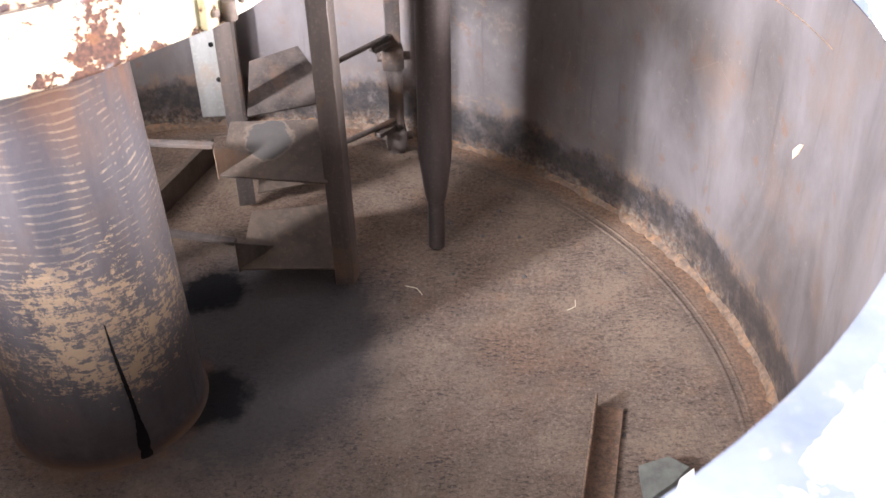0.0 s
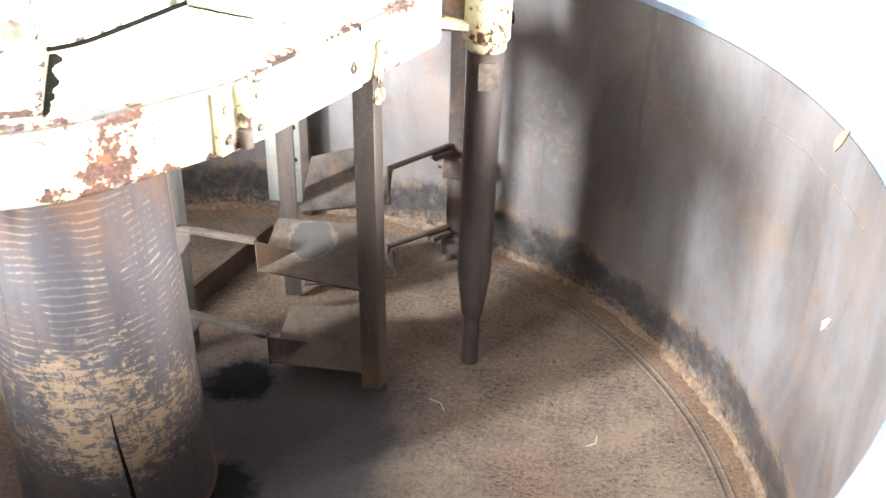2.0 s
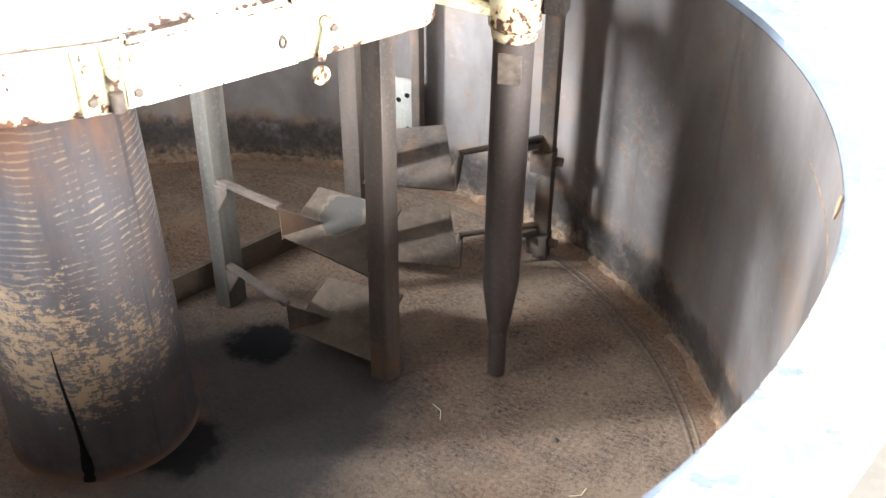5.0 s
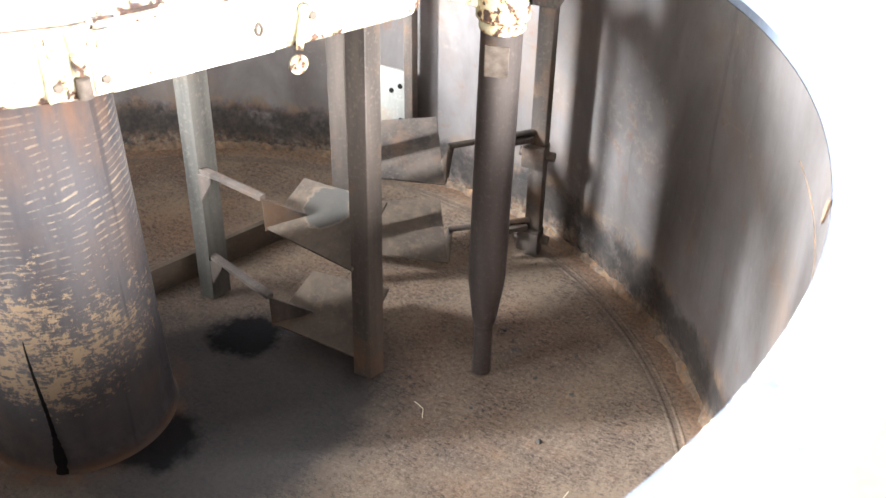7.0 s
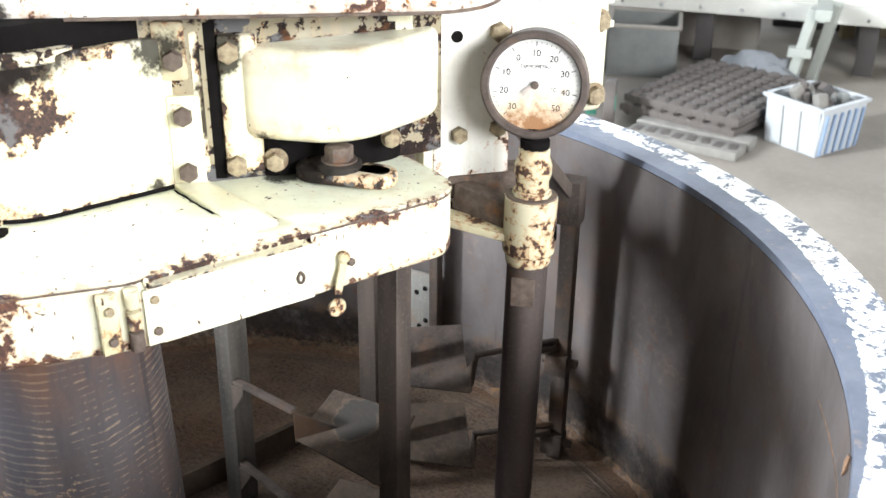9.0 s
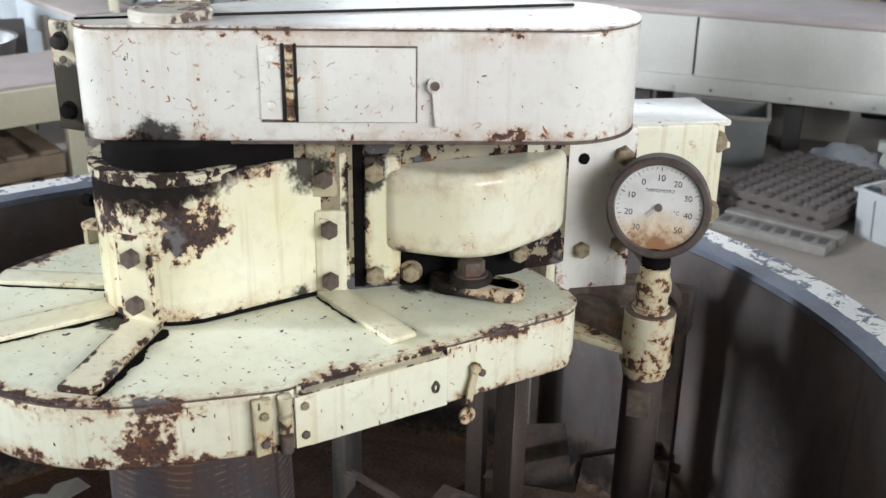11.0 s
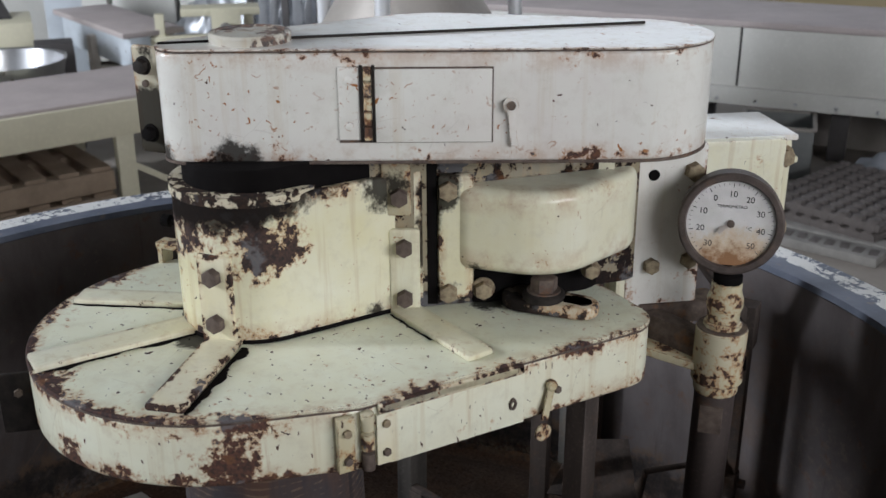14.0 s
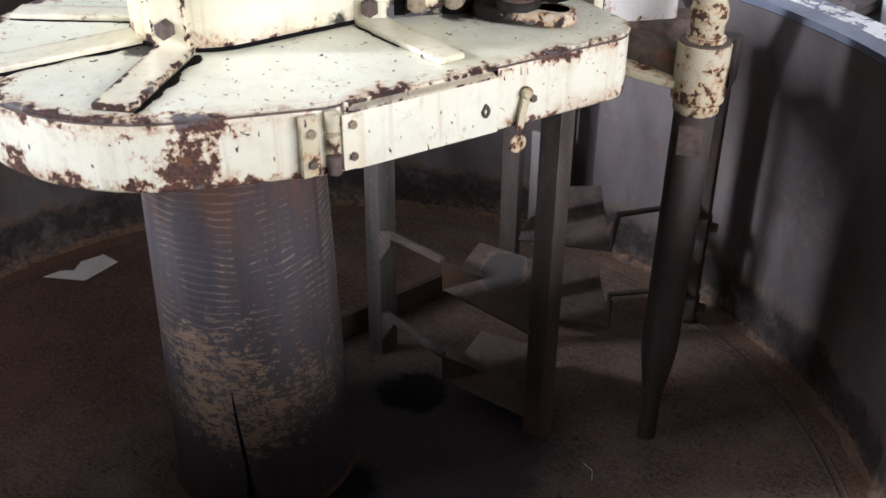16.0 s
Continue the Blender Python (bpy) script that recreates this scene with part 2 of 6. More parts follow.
def painted(name, base, chips=0.0, blobs=(), edge=0.004, yellow=0.25, streak=0.35, under=(0.06, 0.041, 0.036), soot=(), flecks=None, rim=0.105, bleed=0.75, grain=13, red=0.4, dashes=0.0):
    """Old enamel paint, chipped down to brown rust, with bleeding rust, greasy soot and runs."""
    n = Nodes(name)
    big = n.noise(grain, 7, 0.66)
    small = n.noise(60, 5, 0.68)
    fine = n.noise(190, 2)
    level = n.math("ADD", n.math("MULTIPLY", big, 0.5), n.math("MULTIPLY", small, 0.5))
    worn = n.node("ShaderNodeAttribute", "Fac", {"attribute_name": "wear"})
    extra = [n.math("MULTIPLY", n.blob(p, r, s), a) for p, r, s, a in blobs]
    extra.append(n.math("MULTIPLY", worn, rim))
    orange = n.ramp(n.noise(95, 2, 0.5, distort=1.2), 0.7 - dashes, 0.73 - dashes)
    if edge:
        extra.append(n.math("MULTIPLY", edge_mask(n, edge), rim * 0.9))
    level = n.math("ADD", level, n.sum(extra))
    cut = 0.64 - chips
    rust = n.ramp(level, cut, cut + 0.008)
    halo = n.math("POWER", n.ramp(level, cut - 0.055, cut + 0.003), 1.5)
    speck = n.ramp(n.noise(70, 1.5, 0.5, distort=0.7), 0.755, 0.77)
    rust = n.math("MAXIMUM", rust, speck)
    if flecks:
        dash = n.ramp(n.noise(1, 1, 0.4, vec=n.scaled(flecks)), 0.73, 0.75)
        rust = n.math("MAXIMUM", rust, dash)
    # scratches
    warp = n.node("ShaderNodeVectorMath", 0, {"operation": "ADD"}, i0=n.coord, i1=n.node("ShaderNodeVectorMath", 0, {"operation": "SCALE"}, i0=n.node("ShaderNodeTexNoise", 1, Vector=n.coord, Scale=3.0, Detail=2.0), i3=0.25))
    scr = n.node("ShaderNodeTexVoronoi", 0, {"feature": "DISTANCE_TO_EDGE"}, Vector=warp, Scale=9.0)
    scratch = n.math("MULTIPLY", n.ramp(scr, 0.006, 0.002), n.ramp(n.noise(11, 3), 0.56, 0.6))
    tone = n.noise(5, 6, 0.65)
    dirty = n.mix(n.ramp(tone, 0.35, 0.68), base, (base[0] * 0.93, base[1] * 0.88, base[2] * (1 - yellow)))
    run = n.noise(1, 4, 0.65, vec=n.scaled((46, 46, 2.2)))
    dirty = n.mix(n.math("MULTIPLY", n.ramp(run, 0.54, 0.7), streak), dirty, (0.48, 0.34, 0.17))
    drip = n.math("MULTIPLY", n.ramp(n.noise(1, 3, 0.6, vec=n.scaled((90, 90, 5.5))), 0.64, 0.72), n.ramp(n.noise(8, 2), 0.5, 0.62))
    dirty = n.mix(n.math("MULTIPLY", drip, streak * 1.3, True), dirty, (0.42, 0.2, 0.07))
    grime = n.noise(34, 6, 0.74)
    dirty = n.mix(n.math("MULTIPLY", n.ramp(grime, 0.5, 0.72), 0.22), dirty, (0.42, 0.38, 0.3))
    dirty = n.mix(n.math("MULTIPLY", scratch, 0.16), dirty, (0.2, 0.16, 0.12))
    dirty = n.mix(n.math("MULTIPLY", orange, n.ramp(n.noise(7, 3), 0.48, 0.62)), dirty, (0.36, 0.15, 0.05))
    col = n.mix(n.math("MULTIPLY", halo, bleed), dirty, (0.43, 0.18, 0.05))
    stain = n.math("MULTIPLY", n.math("MULTIPLY", n.math("POWER", worn, 0.8), n.ramp(n.noise(17, 5, 0.7), 0.42, 0.62)), bleed)
    col = n.mix(n.math("MULTIPLY", stain, 0.5), col, (0.4, 0.17, 0.05))
    deep = n.mix(n.ramp(fine, 0.35, 0.65), under, (under[0] * 2.2, under[1] * 1.6, under[2] * 1.35))
    ochre = n.math("MULTIPLY", n.ramp(n.noise(38, 4, 0.65), 0.57, 0.68), red)
    deep = n.mix(ochre, deep, (0.27, 0.12, 0.05))
    lead = n.math("MULTIPLY", n.ramp(n.noise(24, 4, 0.6), 0.58, 0.64), 0.6)
    deep = n.mix(lead, deep, (0.19, 0.19, 0.2))
    col = n.mix(rust, col, deep)
    rough = n.ramp(rust, 0, 1, 0.27, 0.85)
    shine = n.ramp(rust, 0, 1, 0.5, 0.12)
    if soot:
        spots = n.sum([n.math("MULTIPLY", n.blob(p, r, s), a * 1.5) for p, r, s, a in soot])
        dusty = n.sum([spots, n.math("MULTIPLY", grime, 0.9), n.math("MULTIPLY", fine, 0.3)])
        black = n.ramp(dusty, 0.92, 1.14)
        col = n.mix(n.math("MULTIPLY", black, 0.93), col, (0.016, 0.014, 0.013))
        rough = n.math("ADD", rough, n.math("MULTIPLY", black, 0.15))
        shine = n.math("MULTIPLY", shine, n.ramp(black, 0, 1, 1.0, 0.1))
    n.put(n.bsdf.inputs["Specular IOR Level"], shine)
    h = n.math("SUBTRACT", n.math("MULTIPLY", n.noise(22, 3), 0.35), n.math("MULTIPLY", rust, 0.8))
    h = n.math("ADD", h, n.math("MULTIPLY", fine, 0.08))
    return n.done(col, rough, 0.0, h, 0.5, 0.002)


def rusty(name, base, dark, orange=(0.3, 0.13, 0.05), amount=0.5, metal=0.35, rough=0.6, vertical=True, scale=1.0):
    """Bare steel, browned, with vertical runs and rust blooms."""
    n = Nodes(name)
    n.bsdf.inputs["Specular IOR Level"].default_value = 0.22
    a = n.noise(9 * scale, 6, 0.65)
    b = n.noise(1, 5, 0.6, vec=n.scaled((24 * scale, 24 * scale, 2.5 * scale)) if vertical else n.scaled((20 * scale,) * 3))
    f = n.noise(160 * scale, 2)
    c = n.mix(n.ramp(b, 0.35, 0.68), base, dark)
    c = n.mix(n.math("MULTIPLY", n.ramp(a, 0.62 - amount * 0.12, 0.74), 0.7), c, orange)
    c = n.mix(n.math("MULTIPLY", n.ramp(f, 0.55, 0.75), 0.35), c, (base[0] * 1.6, base[1] * 1.55, base[2] * 1.5))
    r = n.ramp(a, 0.3, 0.7, rough - 0.12, rough + 0.15)
    h = n.math("ADD", n.math("MULTIPLY", a, 0.5), n.math("MULTIPLY", f, 0.2))
    return n.done(c, r, metal, h, 0.35, 0.002)


def plain(name, col, rough=0.6, metal=0.0, vary=0.25, scale=6.0, bump=0.15, shine=0.5):
    n = Nodes(name)
    n.bsdf.inputs["Specular IOR Level"].default_value = shine
    a = n.noise(scale, 5, 0.6)
    f = n.noise(scale * 18, 3)
    dark = tuple(c * (1 - vary) for c in col)
    c = n.mix(n.ramp(a, 0.3, 0.7), col, dark)
    c = n.mix(n.math("MULTIPLY", n.ramp(f, 0.5, 0.8), 0.3), c, tuple(min(1, c * 1.25) for c in col))
    return n.done(c, n.ramp(a, 0.3, 0.7, rough - 0.08, rough + 0.08), metal, f, bump, 0.002)


M = {}
M["casing"] = painted("casing_paint", (0.81, 0.82, 0.67), 0.0, [((-0.325, 0.93, 0.71), 0.07, (1, 1, 1.1), 0.21), ((-0.47, 0.89, 0.768), 0.25, (1, 1, 9), 0.04), ((-0.41, 0.876, 0.70), 0.03, (1, 1, 1), 0.12), ((-0.28, 0.965, 0.745), 0.05, (1, 1, 1), 0.12), ((-0.5, 0.86, 0.70), 0.035, (1, 1, 1), 0.13)], flecks=(60, 260, 60), yellow=0.18, rim=0.11, soot=[((-0.27, 1.41, 0.77), 0.075, (1, 1, 1), 0.7), ((-0.5, 1.055, 0.77), 0.06, (1, 1, 1), 0.55), ((-0.41, 1.2, 0.77), 0.05, (1, 1, 1), 0.4)])
M["lid"] = painted("lid_paint", (0.80, 0.835, 0.70), -0.01, [((-0.51 + 0.268 * math.cos(radians(a)), 1.118 + 0.268 * math.sin(radians(a)), 0.768), 0.085, (1, 1, 3), 0.1) for a in (180, 200, 220, 240, 260, 280, 300, 320)] + [((-0.7, 1.13, 0.768), 0.05, (1, 1, 1), 0.09), ((-0.5, 0.92, 0.768), 0.02, (1, 1, 1), 0.08)], flecks=(130, 130, 40), yellow=0.22, rim=0.115, streak=0.15, under=(0.042, 0.033, 0.034), soot=[((-0.27, 1.41, 0.77), 0.075, (1, 1, 1), 0.7), ((-0.5, 1.055, 0.77), 0.06, (1, 1, 1), 0.55), ((-0.41, 1.2, 0.77), 0.05, (1, 1, 1), 0.4)])
M["upper"] = painted("upper_paint", (0.785, 0.79, 0.74), -0.03, [((-0.12, 1.42, 1.0), 0.16, (1, 1, 2.2), 0.035), ((-0.43, 1.15, 1.0), 0.04, (1, 1, 1), 0.1), ((-0.14, 1.39, 1.13), 0.05, (1, 1, 1), 0.08)], yellow=0.1, streak=0.25, bleed=0.7, rim=0.085, dashes=0.04, soot=[((-0.47, 1.115, 1.0), 0.055, (1, 1, 1), 0.8), ((-0.56, 1.08, 1.0), 0.04, (1, 1, 0.7), 0.5)])
M["housing"] = painted("housing_paint", (0.79, 0.785, 0.65), -0.015, grain=22, red=0.1, under=(0.04, 0.034, 0.034), blobs=[((-0.53, 1.065, 0.94), 0.2, (0.85, 0.85, 2.0), 0.225), ((-0.46, 1.08, 0.955), 0.07, (0.8, 0.8, 2.5), 0.2), ((-0.42, 1.1, 0.9), 0.05, (1, 1, 0.7), 0.17), ((-0.4, 1.14, 0.885), 0.035, (1, 1, 0.6), 0.14), ((-0.46, 1.08, 0.785), 0.04, (1, 1, 1.6), 0.14), ((-0.585, 1.13, 0.86), 0.1, (1, 1, 0.7), 0.12)], yellow=0.3, streak=0.45, soot=[((-0.5, 1.06, 0.975), 0.11, (0.4, 0.4, 1.5), 0.85), ((-0.36, 1.275, 0.95), 0.05, (1, 1, 0.8), 0.5), ((-0.31, 1.34, 0.95), 0.04, (1, 1, 1), 0.45), ((-0.3, 1.34, 0.79), 0.035, (1, 1, 1), 0.4), ((-0.285, 1.36, 0.83), 0.04, (1, 1, 1), 0.2), ((-0.31, 1.345, 0.95), 0.04, (1, 1, 0.5), 0.6), ((-0.32, 1.32, 0.87), 0.03, (1, 1, 0.25), 0.5), ((-0.37, 1.26, 0.775), 0.03, (1, 1, 1), 0.6)])
M["bulge"] = painted("bulge_paint", (0.79, 0.79, 0.66), -0.03, [((-0.2, 1.42, 0.83), 0.1, (0.6, 0.6, 1.6), 0.07)], edge=0, rim=0.0, streak=0.1, soot=[((-0.262, 1.36, 0.832), 0.035, (1, 1, 1.3), 0.45), ((-0.15, 1.48, 0.828), 0.035, (0.6, 0.6, 1.6), 0.3)])
M["rear"] = painted("rear_paint", (0.76, 0.76, 0.62), 0.02, edge=0.009, rim=0.17, streak=0.3, under=(0.035, 0.03, 0.03))
M["plate"] = painted("plate_paint", (0.79, 0.79, 0.74), -0.005, [((-0.09, 1.65, 0.71), 0.06, (0.5, 0.5, 1.3), 0.16)], edge=0.003, yellow=0.1, streak=0.2)
M["fitting"] = painted("fitting_paint", (0.58, 0.54, 0.4), 0.095, under=(0.05, 0.037, 0.032), yellow=0.3, edge=0.003, streak=0.4)
M["strap"] = painted("strap_paint", (0.78, 0.76, 0.61), 0.015, bleed=0.45, under=(0.035, 0.027, 0.025), blobs=[((-0.385, 0.9, 0.77), 0.04, (1, 1, 1), 0.13), ((-0.445, 0.97, 0.77), 0.05, (0.6, 1, 1), 0.06), ((-0.62, 0.91, 0.77), 0.04, (1, 1, 1), 0.1), ((-0.76, 1.06, 0.77), 0.04, (1, 1, 1), 0.08)], edge=0, rim=0.13)
M["strap_clean"] = painted("strap_paint_whole", (0.79, 0.79, 0.65), -0.02, bleed=0.3, under=(0.035, 0.027, 0.025), edge=0, rim=0.07)
M["bracket"] = painted("bracket_paint", (0.6, 0.57, 0.46), -0.02, edge=0.005, soot=[((-0.59, 1.085, 1.01), 0.1, (1, 1, 1), 1.8), ((-0.59, 1.085, 1.14), 0.03, (1, 1, 1), 0.4)])
M["cap"] = painted("cap_paint", (0.6, 0.59, 0.55), 0.12, edge=0.004, rim=0.05, bleed=0.1, red=0.05, under=(0.1, 0.092, 0.088))
M["ring"] = painted("ring_paint", (0.66, 0.62, 0.5), 0.13, edge=0.004, bleed=0.15, red=0.1, under=(0.022, 0.019, 0.018))
# core paint kept very dark, the recess shade is put into its colour
M["grimy"] = painted("recess_dark_paint", (0.3, 0.27, 0.2), 0.12, edge=0, bleed=0.1, under=(0.014, 0.012, 0.012))
M["tab"] = painted("tab_paint", (0.5, 0.46, 0.34), -0.03, edge=0.004, rim=0.08, soot=[((-0.345, 1.287, 0.95), 0.08, (1, 1, 1), 0.35)])
M["lug"] = painted("lug_paint", (0.62, 0.59, 0.48), 0.05, edge=0.005, under=(0.03, 0.025, 0.023), soot=[((-0.235, 1.43, 0.79), 0.1, (1, 1, 0.5), 1.0)])
M["plate_dull"] = rusty("scraper_plate", (0.26, 0.25, 0.235), (0.17, 0.16, 0.15), (0.3, 0.19, 0.12), 0.5, 0.1, 0.6)
M["bolt_dark"] = rusty("bolt_grimy", (0.032, 0.027, 0.024), (0.014, 0.012, 0.012), (0.08, 0.045, 0.026), 0.3, 0.1, 0.7, False, 3)
M["bolt"] = rusty("bolt_rust", (0.165, 0.13, 0.108), (0.075, 0.056, 0.05), vertical=False, scale=3, metal=0.2, rough=0.75)
M["bolt_cream"] = rusty("bolt_worn_paint", (0.36, 0.3, 0.2), (0.15, 0.11, 0.08), (0.3, 0.16, 0.07), 0.6, 0.1, 0.7, False, 5)
# black of grease and oil, and of shaded gaps and holes drawn as solid parts
M["black"] = plain("black_grease_and_shade", (0.008, 0.007, 0.007), 0.8, 0, 0.3, 30, shine=0.06)
M["iron"] = rusty("iron_brown", (0.105, 0.083, 0.072), (0.045, 0.037, 0.034), (0.2, 0.105, 0.055), 0.8, 0.2, 0.66)
M["iron_grey"] = rusty("iron_grey", (0.1, 0.091, 0.082), (0.042, 0.038, 0.035), (0.15, 0.1, 0.065), 0.6, 0.2, 0.66)


def blade_material():
    """Tan rusted steel sheet with a round grey stain."""
    n = Nodes("blade_steel")
    n.bsdf.inputs["Specular IOR Level"].default_value = 0.15
    a = n.noise(10, 6, 0.66)
    g = n.noise(70, 4, 0.7)
    c = n.mix(n.ramp(a, 0.38, 0.62), (0.105, 0.078, 0.06), (0.06, 0.046, 0.038))
    c = n.mix(n.math("MULTIPLY", n.ramp(g, 0.52, 0.7), 0.5), c, (0.16, 0.11, 0.078))
    c = n.mix(n.math("MULTIPLY", n.ramp(g, 0.42, 0.3), 0.45), c, (0.11, 0.085, 0.072))
    spot = n.math("ADD", n.blob((-0.29, 1.57, 0.25), 0.058), n.math("MULTIPLY", n.math("SUBTRACT", n.noise(22, 4), 0.5), 0.8))
    c = n.mix(n.math("MULTIPLY", n.ramp(spot, 0.28, 0.33), 0.8), c, (0.06, 0.056, 0.053))
    ring = n.math("MULTIPLY", n.ramp(spot, 0.24, 0.29), n.ramp(spot, 0.35, 0.3))
    c = n.mix(n.math("MULTIPLY", ring, 0.4), c, (0.2, 0.15, 0.11))
    return n.done(c, n.ramp(a, 0.3, 0.7, 0.6, 0.8), 0.0, g, 0.4, 0.002)


M["blade"] = blade_material()
M["probe"] = rusty("probe_steel", (0.115, 0.093, 0.088), (0.068, 0.054, 0.05), (0.26, 0.15, 0.09), 0.2, 0.5, 0.5)
M["chrome"] = plain("chrome", (0.72, 0.74, 0.77), 0.35, 0.35, 0.1)
M["bezel"] = rusty("bezel_brown", (0.13, 0.105, 0.095), (0.08, 0.065, 0.06), (0.2, 0.13, 0.09), 0.3, 0.3, 0.55, False, 2)


def column_material():
    """Blue-brown worn steel with broken pale rings scraped round it and sandy patches."""
    n = Nodes("column_steel")
    n.bsdf.inputs["Specular IOR Level"].default_value = 0.25
    b = n.noise(1, 6, 0.62, vec=n.scaled((9, 9, 1.6)))
    cloud = n.noise(6, 6, 0.65)
    c = n.mix(n.ramp(b, 0.34, 0.66), (0.072, 0.062, 0.064), (0.034, 0.03, 0.034))
    c = n.mix(n.math("MULTIPLY", n.ramp(cloud, 0.5, 0.68), 0.5), c, (0.09, 0.056, 0.04))
    sep = n.node("ShaderNodeSeparateXYZ", 2, Vector=n.coord)
    skew = n.node("ShaderNodeVectorMath", 0, {"operation": "ADD"}, i0=n.coord, i1=n.node("ShaderNodeCombineXYZ", 0, Z=n.math("MULTIPLY", n.noise(5, 3, 0.6), 0.05)))
    wav = n.node("ShaderNodeTexWave", 1, {"wave_type": "BANDS", "bands_direction": "Z", "wave_profile": "SIN"}, Vector=skew, Scale=27.0, Distortion=0.9, Detail=4.0, Detail_Scale=1.0)
    thin = n.noise(1, 5, 0.75, vec=n.scaled((34, 34, 210)))
    patch = n.noise(80, 6, 0.78)
    broad = n.noise(7, 4, 0.65)
    where = n.ramp(n.sum([n.math("MULTIPLY", broad, 0.55), n.math("MULTIPLY", n.noise(1, 4, 0.7, vec=n.scaled((45, 45, 5))), 0.45)]), 0.47, 0.55)
    ring = n.ramp(n.math("ADD", n.math("MULTIPLY", wav, 0.8), n.math("MULTIPLY", thin, 1.1)), 1.2, 1.32)
    zone = n.math("MULTIPLY", n.ramp(sep, 0.17, 0.27), n.ramp(sep, 0.65, 0.58))
    ring = n.math("MULTIPLY", n.math("MULTIPLY", ring, where), zone)
    low = n.math("MULTIPLY", n.ramp(sep, 0.02, 0.17), n.ramp(sep, 0.48, 0.28))
    sand = n.sum([n.math("MULTIPLY", patch, 0.55), n.math("MULTIPLY", thin, 0.3), n.math("MULTIPLY", broad, 0.35), n.math("MULTIPLY", low, 0.125), n.math("MULTIPLY", n.blob((-0.44, 1.04, 0.27), 0.26), 0.08)])
    sand = n.ramp(sand, 0.768, 0.8)
    c = n.mix(n.math("MULTIPLY", ring, 0.62), c, (0.215, 0.16, 0.112))
    c = n.mix(n.math("MULTIPLY", sand, 0.85), c, n.mix(cloud, (0.27, 0.185, 0.11), (0.15, 0.102, 0.068)))
    top = n.math("MULTIPLY", n.ramp(sep, 0.47, 0.62), n.ramp(n.noise(1, 4, 0.6, vec=n.scaled((22, 22, 5))), 0.42, 0.6))
    c = n.mix(n.math("MULTIPLY", top, 0.8), c, (0.12, 0.055, 0.028))
    streak = n.math("ADD", n.blob((-0.462, 1.047, 0.47), 0.055, (1, 1, 0.25)), n.math("MULTIPLY", n.noise(1, 4, 0.7, vec=n.scaled((40, 40, 9))), 0.6))
    c = n.mix(n.math("MULTIPLY", n.ramp(streak, 0.6, 0.95), 0.75), c, (0.032, 0.03, 0.036))
    seam = n.ramp(n.noise(1, 3, vec=n.scaled((26, 26, 0.9))), 0.64, 0.7)
    c = n.mix(n.math("MULTIPLY", seam, 0.7), c, (0.03, 0.026, 0.028))
    foot = n.math("MULTIPLY", n.ramp(sep, 0.1, 0.02), n.ramp(n.noise(16, 5, 0.7), 0.4, 0.58))
    c = n.mix(n.math("MULTIPLY", foot, 0.7), c, (0.03, 0.025, 0.026))
    flare = n.math("MULTIPLY", n.ramp(sep, 0.022, 0.006), n.ramp(n.noise(14, 5, 0.7), 0.35, 0.55))
    c = n.mix(flare, c, (0.075, 0.042, 0.027))
    return n.done(c, n.ramp(patch, 0.3, 0.7, 0.58, 0.8), 0.0, n.sum([n.math("MULTIPLY", patch, 0.5), n.math("MULTIPLY", sand, 0.3), n.math("MULTIPLY", ring, 0.3)]), 0.45, 0.002)


